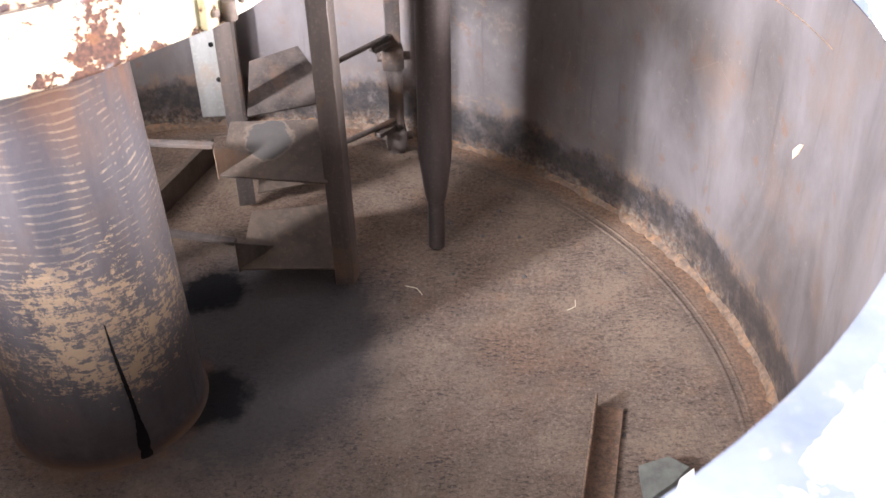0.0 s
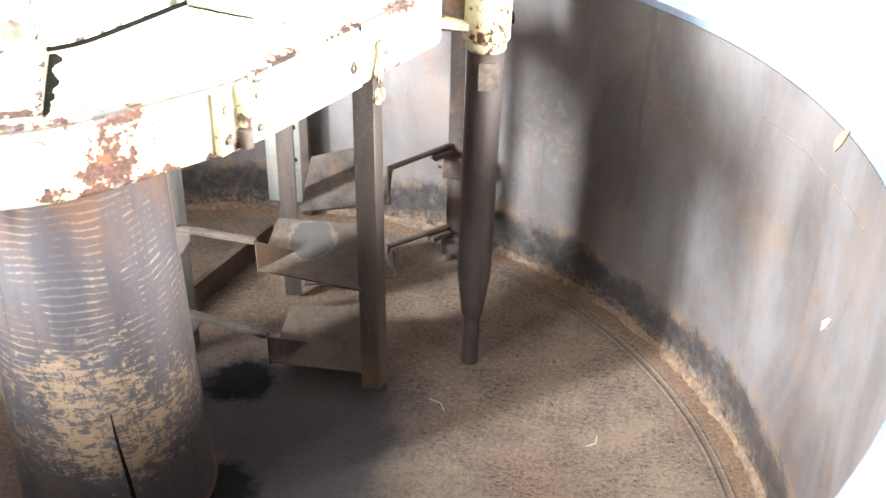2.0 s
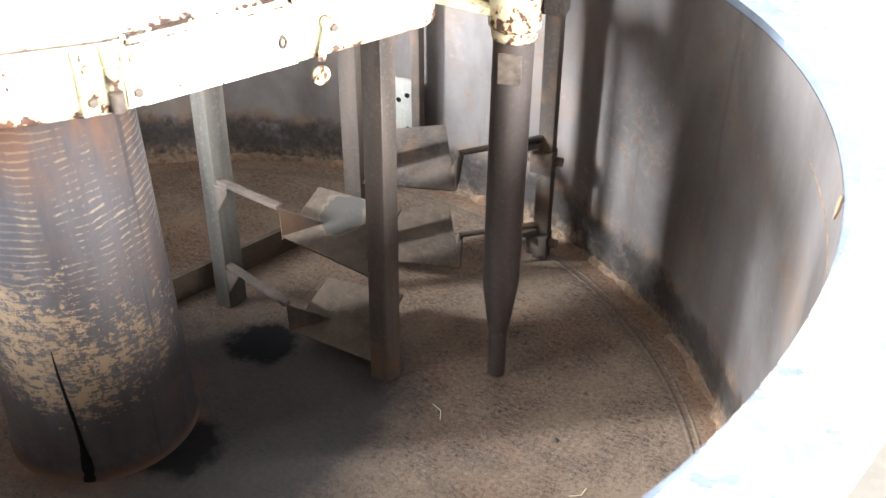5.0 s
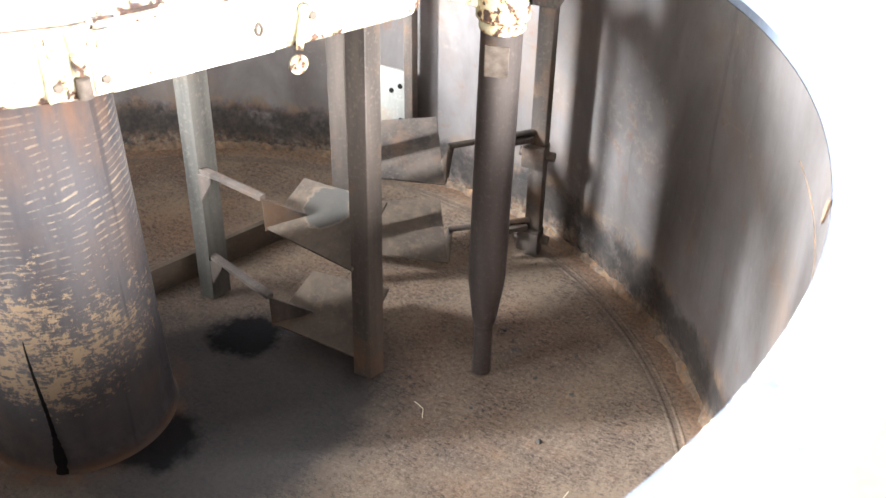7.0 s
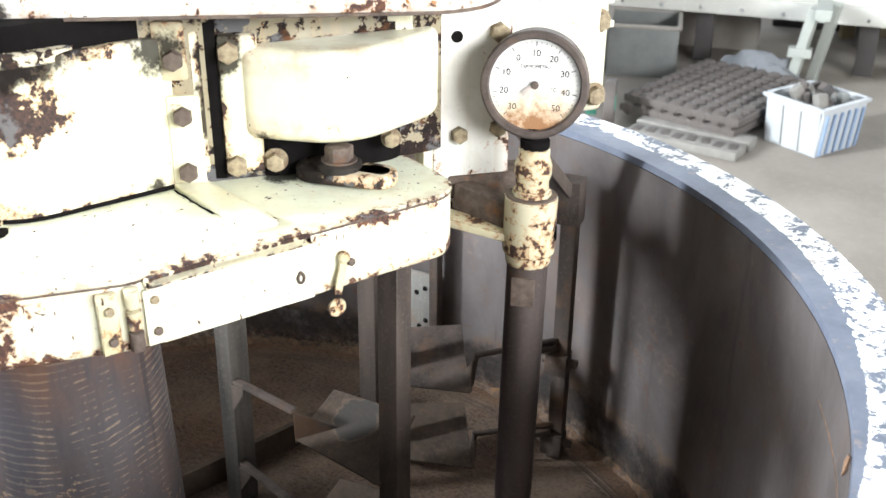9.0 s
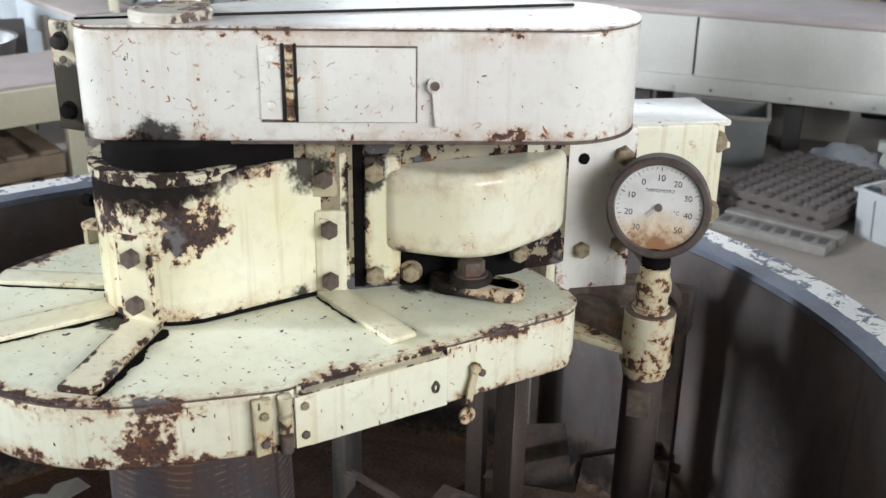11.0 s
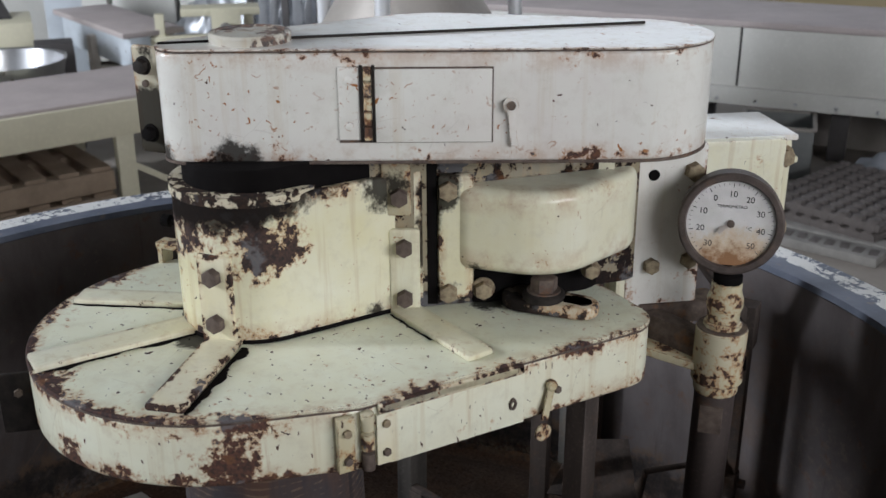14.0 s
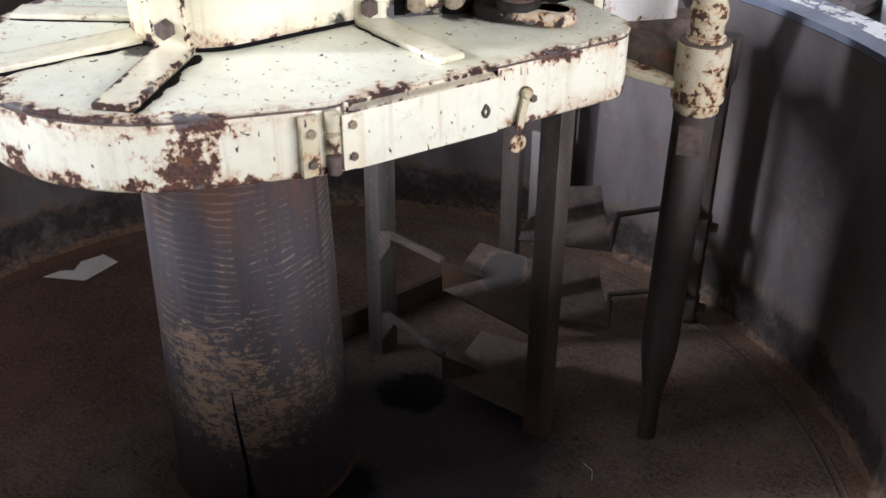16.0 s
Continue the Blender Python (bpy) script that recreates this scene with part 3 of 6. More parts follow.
def tub_floor_material():
    """Rust-brown floor sheet, grainy and stained, black with oil and painted shade beside the column, orange along the
    wall.
    """
    n = Nodes("tub_floor_rust")
    a = n.noise(4.5, 7, 0.68)
    b = n.noise(22, 7, 0.74)
    fl = n.noise(1, 3, 0.55, vec=n.scaled((95, 210, 90)), distort=0.9)
    f = n.noise(300, 3, 0.65)
    g = n.noise(130, 4, 0.7)
    c = n.mix(n.ramp(a, 0.38, 0.62), (0.2, 0.145, 0.108), (0.115, 0.083, 0.066))
    c = n.mix(n.math("MULTIPLY", n.ramp(b, 0.54, 0.68), 0.55), c, (0.22, 0.128, 0.078))
    c = n.mix(n.math("MULTIPLY", n.ramp(n.noise(2.2, 5, 0.7), 0.48, 0.66), 0.5), c, (0.22, 0.122, 0.072))
    c = n.mix(n.math("MULTIPLY", n.ramp(n.math("ADD", n.blob((-1.2, 1.1, 0), 0.75), n.math("MULTIPLY", a, 0.4)), 0.35, 0.85), 0.75), c, (0.12, 0.062, 0.038))
    c = n.mix(n.math("MULTIPLY", n.ramp(b, 0.46, 0.33), 0.5), c, (0.085, 0.068, 0.06))
    dash = n.math("MULTIPLY", n.ramp(fl, 0.53, 0.62), n.ramp(n.noise(9, 3), 0.36, 0.6))
    c = n.mix(n.math("MULTIPLY", dash, 0.85), c, (0.04, 0.031, 0.029))
    c = n.mix(n.math("MULTIPLY", n.ramp(g, 0.54, 0.66), 0.55), c, (0.27, 0.2, 0.155))
    c = n.mix(n.math("MULTIPLY", n.ramp(g, 0.46, 0.34), 0.65), c, (0.05, 0.037, 0.032))
    c = n.mix(n.math("MULTIPLY", n.ramp(f, 0.57, 0.7), 0.45), c, (0.33, 0.26, 0.21))
    c = n.mix(n.math("MULTIPLY", n.ramp(f, 0.43, 0.3), 0.45), c, (0.045, 0.034, 0.03))
    d = n.node("ShaderNodeVectorMath", 0, {"operation": "MULTIPLY"}, i0=n.node("ShaderNodeVectorMath", 0, {"operation": "SUBTRACT"}, i0=n.coord, i1=(-0.42, 1.15, 0)), i1=(1, 1, 0))
    rad = n.node("ShaderNodeVectorMath", 1, {"operation": "LENGTH"}, i0=d)
    ragged = n.math("ADD", rad, n.math("MULTIPLY", n.math("SUBTRACT", n.noise(17, 6, 0.75), 0.5), 0.05))
    c = n.mix(n.math("MULTIPLY", n.ramp(ragged, 0.9, 0.93), 0.55), c, n.mix(n.ramp(g, 0.4, 0.6), (0.1, 0.062, 0.043), (0.21, 0.105, 0.055)))
    groove = n.math("MULTIPLY", n.ramp(ragged, 0.875, 0.885), n.ramp(ragged, 0.91, 0.9))
    c = n.mix(n.math("MULTIPLY", groove, 0.35), c, (0.07, 0.054, 0.046))
    wob = n.math("MULTIPLY", n.math("SUBTRACT", n.noise(11, 6, 0.7), 0.5), 1.25)
    collar = n.math("ADD", n.blob((-0.507, 1.177, 0), 0.215), n.math("MULTIPLY", wob, 0.12))
    collar = n.math("MULTIPLY", n.ramp(collar, 0.12, 0.24), n.ramp(n.noise(19, 5, 0.7), 0.4, 0.58))
    # oil stain and the shade under casing and agitator, both put into the colour
    oil_and_shade = n.sum([wob, n.blob((-0.42, 1.34, 0.0), 0.4), n.blob((-0.28, 1.3, 0.0), 0.27), n.blob((-0.27, 1.42, 0), 0.23), n.math("MULTIPLY", n.blob((-0.2, 1.05, 0), 0.55), 0.45), n.math("MULTIPLY", n.blob((-0.45, 1.1, 0), 0.4), 0.55), n.math("MULTIPLY", n.blob((-0.05, 1.72, 0), 0.3), 0.35)])
    oil_and_shade = n.ramp(oil_and_shade, 0.05, 1.1)
    c = n.mix(n.math("MULTIPLY", oil_and_shade, 0.86), c, (0.034, 0.033, 0.036))
    c = n.mix(n.math("MULTIPLY", collar, 0.6), c, (0.1, 0.052, 0.03))
    pool = n.math("ADD", n.math("MULTIPLY", wob, 1.1), n.blob((-0.4, 1.468, 0), 0.1))
    wet = n.ramp(n.math("ADD", n.math("MULTIPLY", wob, 1.1), n.blob((-0.355, 1.175, 0), 0.11)), 0.25, 0.6)
    pool = n.math("MAXIMUM", n.ramp(pool, 0.22, 0.48), wet)
    c = n.mix(n.math("MULTIPLY", pool, 0.9), c, (0.005, 0.005, 0.006))
    n.put(n.bsdf.inputs["Specular IOR Level"], n.ramp(n.math("MAXIMUM", oil_and_shade, pool), 0.0, 1.0, 0.2, 0.05))
    h = n.sum([n.math("MULTIPLY", b, 0.5), n.math("MULTIPLY", fl, -0.3), n.math("MULTIPLY", g, 0.5), n.math("MULTIPLY", f, 0.25)])
    return n.done(c, n.ramp(a, 0.3, 0.7, 0.7, 0.9), 0.0, h, 0.7, 0.003)


def tub_wall_material():
    """Grey-brown sheet steel, cloudy, with runs, scratches, rust and a caked black band low down."""
    n = Nodes("tub_wall_steel")
    z = n.node("ShaderNodeSeparateXYZ", 2, Vector=n.coord)
    a = n.noise(5.5, 7, 0.68)
    cloud = n.noise(2.6, 5, 0.6)
    run = n.noise(1, 6, 0.66, vec=n.scaled((6, 6, 2.6)), distort=0.6)
    f = n.noise(120, 3)
    c = n.mix(n.ramp(n.math("ADD", n.math("MULTIPLY", run, 0.5), n.math("MULTIPLY", cloud, 0.5)), 0.38, 0.62), (0.2, 0.178, 0.178), (0.095, 0.08, 0.076))
    c = n.mix(n.math("MULTIPLY", n.ramp(a, 0.5, 0.66), 0.5), c, (0.18, 0.118, 0.085))
    c = n.mix(n.math("MULTIPLY", n.ramp(n.noise(19, 5, 0.7), 0.6, 0.68), 0.5), c, (0.17, 0.085, 0.045))
    c = n.mix(n.math("MULTIPLY", n.ramp(n.noise(1, 4, 0.65, vec=n.scaled((36, 36, 2.4))), 0.6, 0.72), 0.3), c, (0.035, 0.03, 0.03))
    c = n.mix(n.math("MULTIPLY", n.ramp(f, 0.6, 0.75), 0.3), c, (0.2, 0.17, 0.155))
    crust = n.math("ADD", n.math("MULTIPLY", n.noise(55, 6, 0.78), 0.7), n.math("MULTIPLY", n.noise(5, 4, 0.6), 0.3))
    crust = n.ramp(n.math("ADD", crust, n.math("MULTIPLY", n.blob((0.1, 1.96, 0.26), 0.2, (1, 1, 0.8)), 0.09)), 0.585, 0.64)
    c = n.mix(n.math("MULTIPLY", crust, 0.32), c, (0.29, 0.225, 0.185))
    warp = n.node("ShaderNodeVectorMath", 0, {"operation": "ADD"}, i0=n.coord, i1=n.node("ShaderNodeVectorMath", 0, {"operation": "SCALE"}, i0=n.node("ShaderNodeTexNoise", 1, Vector=n.coord, Scale=1.6, Detail=2.0), i3=0.5))
    scr = n.node("ShaderNodeTexVoronoi", 0, {"feature": "DISTANCE_TO_EDGE"}, Vector=warp, Scale=4.0)
    scratch = n.math("MULTIPLY", n.ramp(scr, 0.005, 0.0015), n.ramp(n.noise(6, 3), 0.55, 0.62))
    c = n.mix(n.math("MULTIPLY", scratch, 0.25), c, (0.26, 0.18, 0.13))
    drips = n.math("MULTIPLY", n.math("SUBTRACT", n.noise(1, 6, 0.75, vec=n.scaled((26, 26, 16))), 0.5), 0.07)
    zz = n.math("ADD", z, n.math("ADD", drips, n.math("MULTIPLY", n.math("SUBTRACT", n.noise(4, 3), 0.5), 0.09)))
    crumbs = n.noise(46, 6, 0.78)
    cake = n.math("MULTIPLY", n.ramp(zz, 0.118, 0.095), n.ramp(n.noise(13, 6, 0.75), 0.3, 0.46))
    c = n.mix(n.math("MULTIPLY", cake, 0.88), c, n.mix(n.ramp(crumbs, 0.42, 0.66), (0.026, 0.024, 0.025), (0.085, 0.066, 0.056)))
    foot = n.math("MULTIPLY", n.ramp(zz, 0.045, 0.012), n.ramp(crumbs, 0.4, 0.58))
    c = n.mix(n.math("MULTIPLY", foot, 0.8), c, n.mix(n.ramp(f, 0.4, 0.6), (0.19, 0.1, 0.055), (0.3, 0.25, 0.2)))
    edge = n.math("MULTIPLY", n.math("MULTIPLY", n.ramp(zz, 0.135, 0.115), n.ramp(zz, 0.085, 0.105)), n.ramp(n.noise(26, 6, 0.75), 0.46, 0.58))
    c = n.mix(n.math("MULTIPLY", edge, 0.7), c, (0.2, 0.13, 0.085))
    h = n.sum([n.math("MULTIPLY", a, 0.4), n.math("MULTIPLY", cake, 1.0), n.math("MULTIPLY", f, 0.1)])
    return n.done(c, n.ramp(a, 0.3, 0.7, 0.4, 0.58), 0.42, h, 0.4, 0.004)


def rim_material():
    """Blue-grey steel flange; ragged white paint is left on its outer half."""
    n = Nodes("rim_paint")
    d = n.node("ShaderNodeVectorMath", 0, {"operation": "MULTIPLY"}, i0=n.node("ShaderNodeVectorMath", 0, {"operation": "SUBTRACT"}, i0=n.coord, i1=(-0.42, 1.15, 0.65)), i1=(1, 1, 0))
    rad = n.node("ShaderNodeVectorMath", 1, {"operation": "LENGTH"}, i0=d)
    ragged = n.math("ADD", n.math("MULTIPLY", n.noise(16, 7, 0.75), 0.6), n.math("MULTIPLY", n.noise(70, 4, 0.7), 0.4))
    inner = n.math("ADD", rad, n.math("MULTIPLY", n.blob((0.6, 1.05, 0.65), 0.8), 0.05))
    lvl = n.sum([n.math("ADD", ragged, 0.02), n.ramp(inner, 0.982, 1.0, -0.6, 0.085)])
    white = n.ramp(lvl, 0.575, 0.59)
    steel = n.mix(n.ramp(n.noise(9, 5, 0.65), 0.35, 0.65), (0.17, 0.19, 0.245), (0.1, 0.118, 0.165))
    steel = n.mix(n.math("MULTIPLY", n.ramp(n.noise(50, 5, 0.7), 0.55, 0.68), 0.4), steel, (0.17, 0.19, 0.23))
    c = n.mix(white, steel, (0.8, 0.8, 0.79))
    c = n.mix(n.math("MULTIPLY", n.ramp(n.noise(40, 4), 0.62, 0.7), 0.7), c, (0.26, 0.22, 0.2))
    return n.done(c, n.ramp(white, 0, 1, 0.6, 0.7), 0.0, n.math("ADD", n.math("MULTIPLY", white, 0.6), n.noise(120, 2)), 0.3, 0.002)


M["column"] = column_material()
M["tub_floor"] = tub_floor_material()
M["tub_wall"] = tub_wall_material()
M["rim"] = rim_material()
M["weld"] = rusty("weld_rust", (0.17, 0.115, 0.08), (0.06, 0.044, 0.036), (0.3, 0.15, 0.065), 1.0, 0.1, 0.8, False, 4)
M["concrete"] = plain("concrete", (0.27, 0.24, 0.21), 0.85, 0, 0.25, 2.0)
M["hall_wall"] = plain("hall_plaster", (0.19, 0.18, 0.165), 0.9, 0, 0.2, 0.6)
M["hall_roof"] = plain("hall_roof", (0.07, 0.066, 0.062), 0.9, 0, 0.2, 0.6)
M["cream_far"] = plain("cream_enamel", (0.6, 0.57, 0.43), 0.45, 0, 0.12, 3)
M["white_far"] = plain("white_enamel", (0.56, 0.56, 0.53), 0.5, 0, 0.12, 3)
M["belt"] = plain("conveyor_belt", (0.42, 0.37, 0.36), 0.7, 0, 0.15, 4)
M["wood"] = plain("pallet_wood", (0.33, 0.25, 0.18), 0.85, 0, 0.35, 9)
M["dark"] = plain("dark_machine", (0.06, 0.055, 0.055), 0.7, 0, 0.3, 5)
M["steel_far"] = plain("stainless", (0.55, 0.56, 0.58), 0.3, 0.9, 0.15, 4)
M["hopper"] = plain("hopper_grey", (0.4, 0.37, 0.34), 0.5, 0.3, 0.12, 3)
M["crate"] = plain("crate_white", (0.44, 0.465, 0.49), 0.5, 0, 0.12, 8)
M["crate_blue"] = plain("crate_blue_grey", (0.24, 0.33, 0.48), 0.5, 0, 0.12, 8)
M["slab"] = plain("slab_dust", (0.22, 0.21, 0.195), 0.85, 0, 0.3, 14)
M["stand"] = plain("stand_enamel", (0.36, 0.38, 0.355), 0.5, 0, 0.15, 5)
M["tray"] = plain("tray_plastic", (0.095, 0.081, 0.075), 0.7, 0, 0.3, 8)
M["card"] = plain("white_card", (0.8, 0.79, 0.75), 0.8, 0, 0.05, 8)
M["dial"] = None
M["frosted"] = plain("frosted_glass", (0.7, 0.72, 0.74), 0.4, 0, 0.05, 4)
M["ink"] = plain("dial_ink", (0.03, 0.03, 0.03), 0.6, 0, 0.1)


def dial_material():
    n = Nodes("dial_face")
    lvl = n.math("ADD", n.math("MULTIPLY", n.noise(38, 6, 0.7), 0.5), n.math("MULTIPLY", n.blob((0, -0.058, 0), 0.075, (0.6, 1, 1)), 0.46))
    c = n.mix(n.ramp(n.noise(30, 4), 0.35, 0.7), (0.52, 0.52, 0.51), (0.45, 0.45, 0.43))
    c = n.mix(n.math("MULTIPLY", n.ramp(lvl, 0.36, 0.5), 0.6), c, (0.44, 0.3, 0.14))
    c = n.mix(n.ramp(lvl, 0.5, 0.62), c, (0.2, 0.1, 0.04))
    return n.done(c, 0.6, 0.0)


M["dial"] = dial_material()

# ---------------------------------------------------------------- the hall
SOUTH_A, SOUTH_B = (-7.1, -6.3), (-6.15, -3.2)
EAST = (-3.6, 2.6, 2.0, 4.3)


def window(name, x, y, z0, z1, w, yaw, cols):
    """A framed window of frosted panes in two rows."""
    win = thing(name, (x, y, z0), "tall window of frosted panes in the hall wall", "window", kind="structure")
    m = pose(x, y, 0, 0, 0, yaw)
    c, h = w / cols, (z1 - z0) / 2
    for k in range(cols):
        for q in range(2):
            part("pane", box(m @ pose(-w / 2 + c * (k + 0.5), 0, z0 + h * (q + 0.5)), c - 0.04, 0.02, h - 0.04, 0), M["frosted"], win)
    for k in range(cols + 1):
        part("frame", box(m @ pose(-w / 2 + 0.02 + (w - 0.04) * k / cols, 0, (z0 + z1) / 2), 0.04, 0.1, z1 - z0, 0.004), M["cream_far"], win)
    for q in range(3):
        part("rail", box(m @ pose(0, 0, z0 + 0.02 + (z1 - z0 - 0.04) * q / 2), w, 0.09, 0.04, 0.004), M["cream_far"], win)


def hall():
    ground = new("ground", bpy.data.meshes.new("ground"))
    bm = bmesh.new()
    bmesh.ops.create_grid(bm, x_segments=40, y_segments=40, size=400)
    bm.to_mesh(ground.data)
    bm.free()
    ground.location = (0, 0, GROUND)
    ground.data.materials.append(M["concrete"])
    tagged(ground, "dusty grey-brown concrete hall floor", "floor", kind="structure")

    x0, x1, y0, y1, top = -13.0, 7.0, -4.0, 12.0, 5.3
    mid, h = (GROUND + top) / 2, top - GROUND

    def wall(name, m, sx, sy, sz):
        ob = part(name, box(m, sx, sy, sz, 0), M["hall_wall"], smooth=False)
        return tagged(ob, "pale plastered hall wall", "wall", kind="structure")

    # the south wall, with two windows of frosted panes
    z0w, z1w = 2.1, 4.95
    wall("wall_south", pose((x0 + x1) / 2, y0, (GROUND + z0w) / 2), x1 - x0, 0.16, z0w - GROUND)
    wall("wall_south_head", pose((x0 + x1) / 2, y0, (z1w + top) / 2), x1 - x0, 0.16, top - z1w)
    opens = (("window_1", SOUTH_A[0], SOUTH_A[1], 1), ("window_2", SOUTH_B[0], SOUTH_B[1], 4))
    left = x0
    for name, a0, a1, cols in opens:
        wall("wall_south_pier", pose((left + a0) / 2, y0, (z0w + z1w) / 2), a0 - left, 0.16, z1w - z0w)
        left = a1
        window(name, (a0 + a1) / 2, y0, z0w, z1w, a1 - a0, 0, cols)
    wall("wall_south_end", pose((left + x1) / 2, y0, (z0w + z1w) / 2), x1 - left, 0.16, z1w - z0w)
    # the east wall, with one wide window
    e0, e1, f0, f1 = EAST
    wall("wall_east", pose(x1, (y0 + y1) / 2, (GROUND + f0) / 2), 0.16, y1 - y0, f0 - GROUND)
    wall("wall_east_head", pose(x1, (y0 + y1) / 2, (f1 + top) / 2), 0.16, y1 - y0, top - f1)
    wall("wall_east_pier", pose(x1, (y0 + e0) / 2, (f0 + f1) / 2), 0.16, e0 - y0, f1 - f0)
    wall("wall_east_end", pose(x1, (e1 + y1) / 2, (f0 + f1) / 2), 0.16, y1 - e1, f1 - f0)
    window("window_3", x1, (e0 + e1) / 2, f0, f1, e1 - e0, 90, 6)
    wall("wall_west", pose(x0, (y0 + y1) / 2, mid), 0.3, y1 - y0, h)
    # north wall: an unseen open band above the conveyor, added for its lamp
    wall("wall_north", pose((x0 + x1) / 2, y1, (GROUND + 2.7) / 2), x1 - x0, 0.3, 2.7 - GROUND)
    wall("wall_north_head", pose((x0 + x1) / 2, y1, (4.9 + top) / 2), x1 - x0, 0.3, top - 4.9)
    # ceiling with one long skylight, out of view and added to light the background
    sx0, sx1, sy0, sy1 = -7.0, 3.0, 5.0, 8.5
    bm = bmesh.new()
    for a0, a1, b0, b1 in ((x0, x1, y0, sy0), (x0, x1, sy1, y1), (x0, sx0, sy0, sy1), (sx1, x1, sy0, sy1)):
        add_box(bm, pose((a0 + a1) / 2, (b0 + b1) / 2, top + 0.1), a1 - a0, b1 - b0, 0.2)
    tagged(part("ceiling", bm, M["hall_roof"], smooth=False), "grey hall ceiling with a long opening added for light", "ceiling", kind="structure")


hall()
for (p, q), power in ((SOUTH_A, 1750), (SOUTH_B, 270)):
    window_lamp((p + q) / 2, -3.88, 3.525, (p + q) / 2, 0, 3.525, q - p - 0.06, 2.78, power)
window_lamp(6.88, (EAST[0] + EAST[1]) / 2, 3.15, 0, (EAST[0] + EAST[1]) / 2, 3.15, EAST[1] - EAST[0] - 0.06, 2.2, 840, (0.98, 0.99, 1.0))
# added fill lamps at the unseen skylight and north band, brightening the background
window_lamp(-2.0, 6.75, 5.25, -2.0, 6.75, 0.0, 9.5, 3.3, 90)
window_lamp(-4.0, 11.7, 3.8, -2.5, 4.0, 0.4, 10.0, 2.0, 280)

# ---------------------------------------------------------------- the tub
TC = Vector((-0.42, 1.15, 0))
RT = 0.955
RIM = 0.65


def tub():
    t = thing("mixing_tub", (TC.x, TC.y, GROUND), "large round brown steel mixing tub with a flat flaked rim", "tub")
    c = Matrix.Translation(TC)
    part("floor_plate", lathe([(0.001, -0.02), (RT, -0.02), (RT, 0.0), (0.9, 0.0), (0.6, 0.0), (0.3, 0.0), (0.001, 0.0)], 120, c), M["tub_floor"], t, "rust-brown floor sheet with oil stains and painted shade")
    part("wall", lathe([(RT + 0.014, GROUND + 0.06), (RT + 0.014, RIM - 0.014), (RT, RIM - 0.014), (RT, RIM - 0.2), (RT, 0.2), (RT, GROUND + 0.06)], 160, c, closed=True), M["tub_wall"], t)
    part("rim", bevel(lathe([(RT + 0.001, RIM - 0.013), (RT + 0.095, RIM - 0.013), (RT + 0.095, RIM), (RT + 0.001, RIM)], 160, c, closed=True), 0.004, 2, 40), M["rim"], t, "flat rim with flaked white paint")
    part("base_ring", lathe([(RT + 0.03, GROUND), (RT + 0.03, GROUND + 0.06), (RT - 0.05, GROUND + 0.06), (RT - 0.05, GROUND)], 80, c, closed=True), M["iron"], t)
    # caked weld round the foot of the wall
    bm = bmesh.new()
    seg, prof = 700, 7
    rows = []
    for i in range(seg):
        a = 2 * math.pi * i / seg
        p = Vector((math.cos(a) * 6, math.sin(a) * 6, 0))
        w = 0.014 + 0.006 * noise.noise(p * 2.2) + 0.008 * noise.noise(p * 9) + 0.005 * noise.noise(p * 23)
        hh = 0.014 + 0.006 * noise.noise(p * 3.1 + Vector((5, 0, 0))) + 0.008 * noise.noise(p * 11) + 0.005 * noise.noise(p * 27)
        row = []
        for k in range(prof):
            f = k / (prof - 1) * math.pi / 2
            r = RT + 0.003 - max(w, 0.004) * math.cos(f) ** 1.5
            z = -0.002 + max(hh, 0.004) * math.sin(f) ** 1.5
            row.append(bm.verts.new((TC.x + r * math.cos(a), TC.y + r * math.sin(a), z)))
        rows.append(row)
    for i in range(seg):
        a, b = rows[i], rows[(i + 1) % seg]
        for k in range(prof - 1):
            bm.faces.new((a[k], b[k], b[k + 1], a[k + 1]))
    part("weld_bead", bm, M["weld"], t, "rough orange-brown caked weld bead")
    part("scratch_line", lathe([(RT + 0.001, 0.5585), (RT - 0.0012, 0.5595), (RT - 0.0012, 0.5605), (RT + 0.001, 0.5615)], 50, c, arc=(5, 26)), M["weld"], t, "long rust-tan scratch along the wall")
    # a shallow scraped ridge on the floor
    for r, w, hh in ((0.893, 0.006, 0.0012), (0.908, 0.005, 0.0007)):
        part("floor_ridge", lathe([(r - w, -0.001), (r - w * 0.4, hh), (r + w * 0.4, hh), (r + w, -0.001)], 160, c), M["tub_floor"], t)
    return t


tub()

# ---------------------------------------------------------------- mixer head
CC = Vector((-0.507, 1.177, 0))
head = thing("mixer_head", (CC.x, CC.y, 0), "cream-painted chipped steel mixer head on a worn column", "mixer")


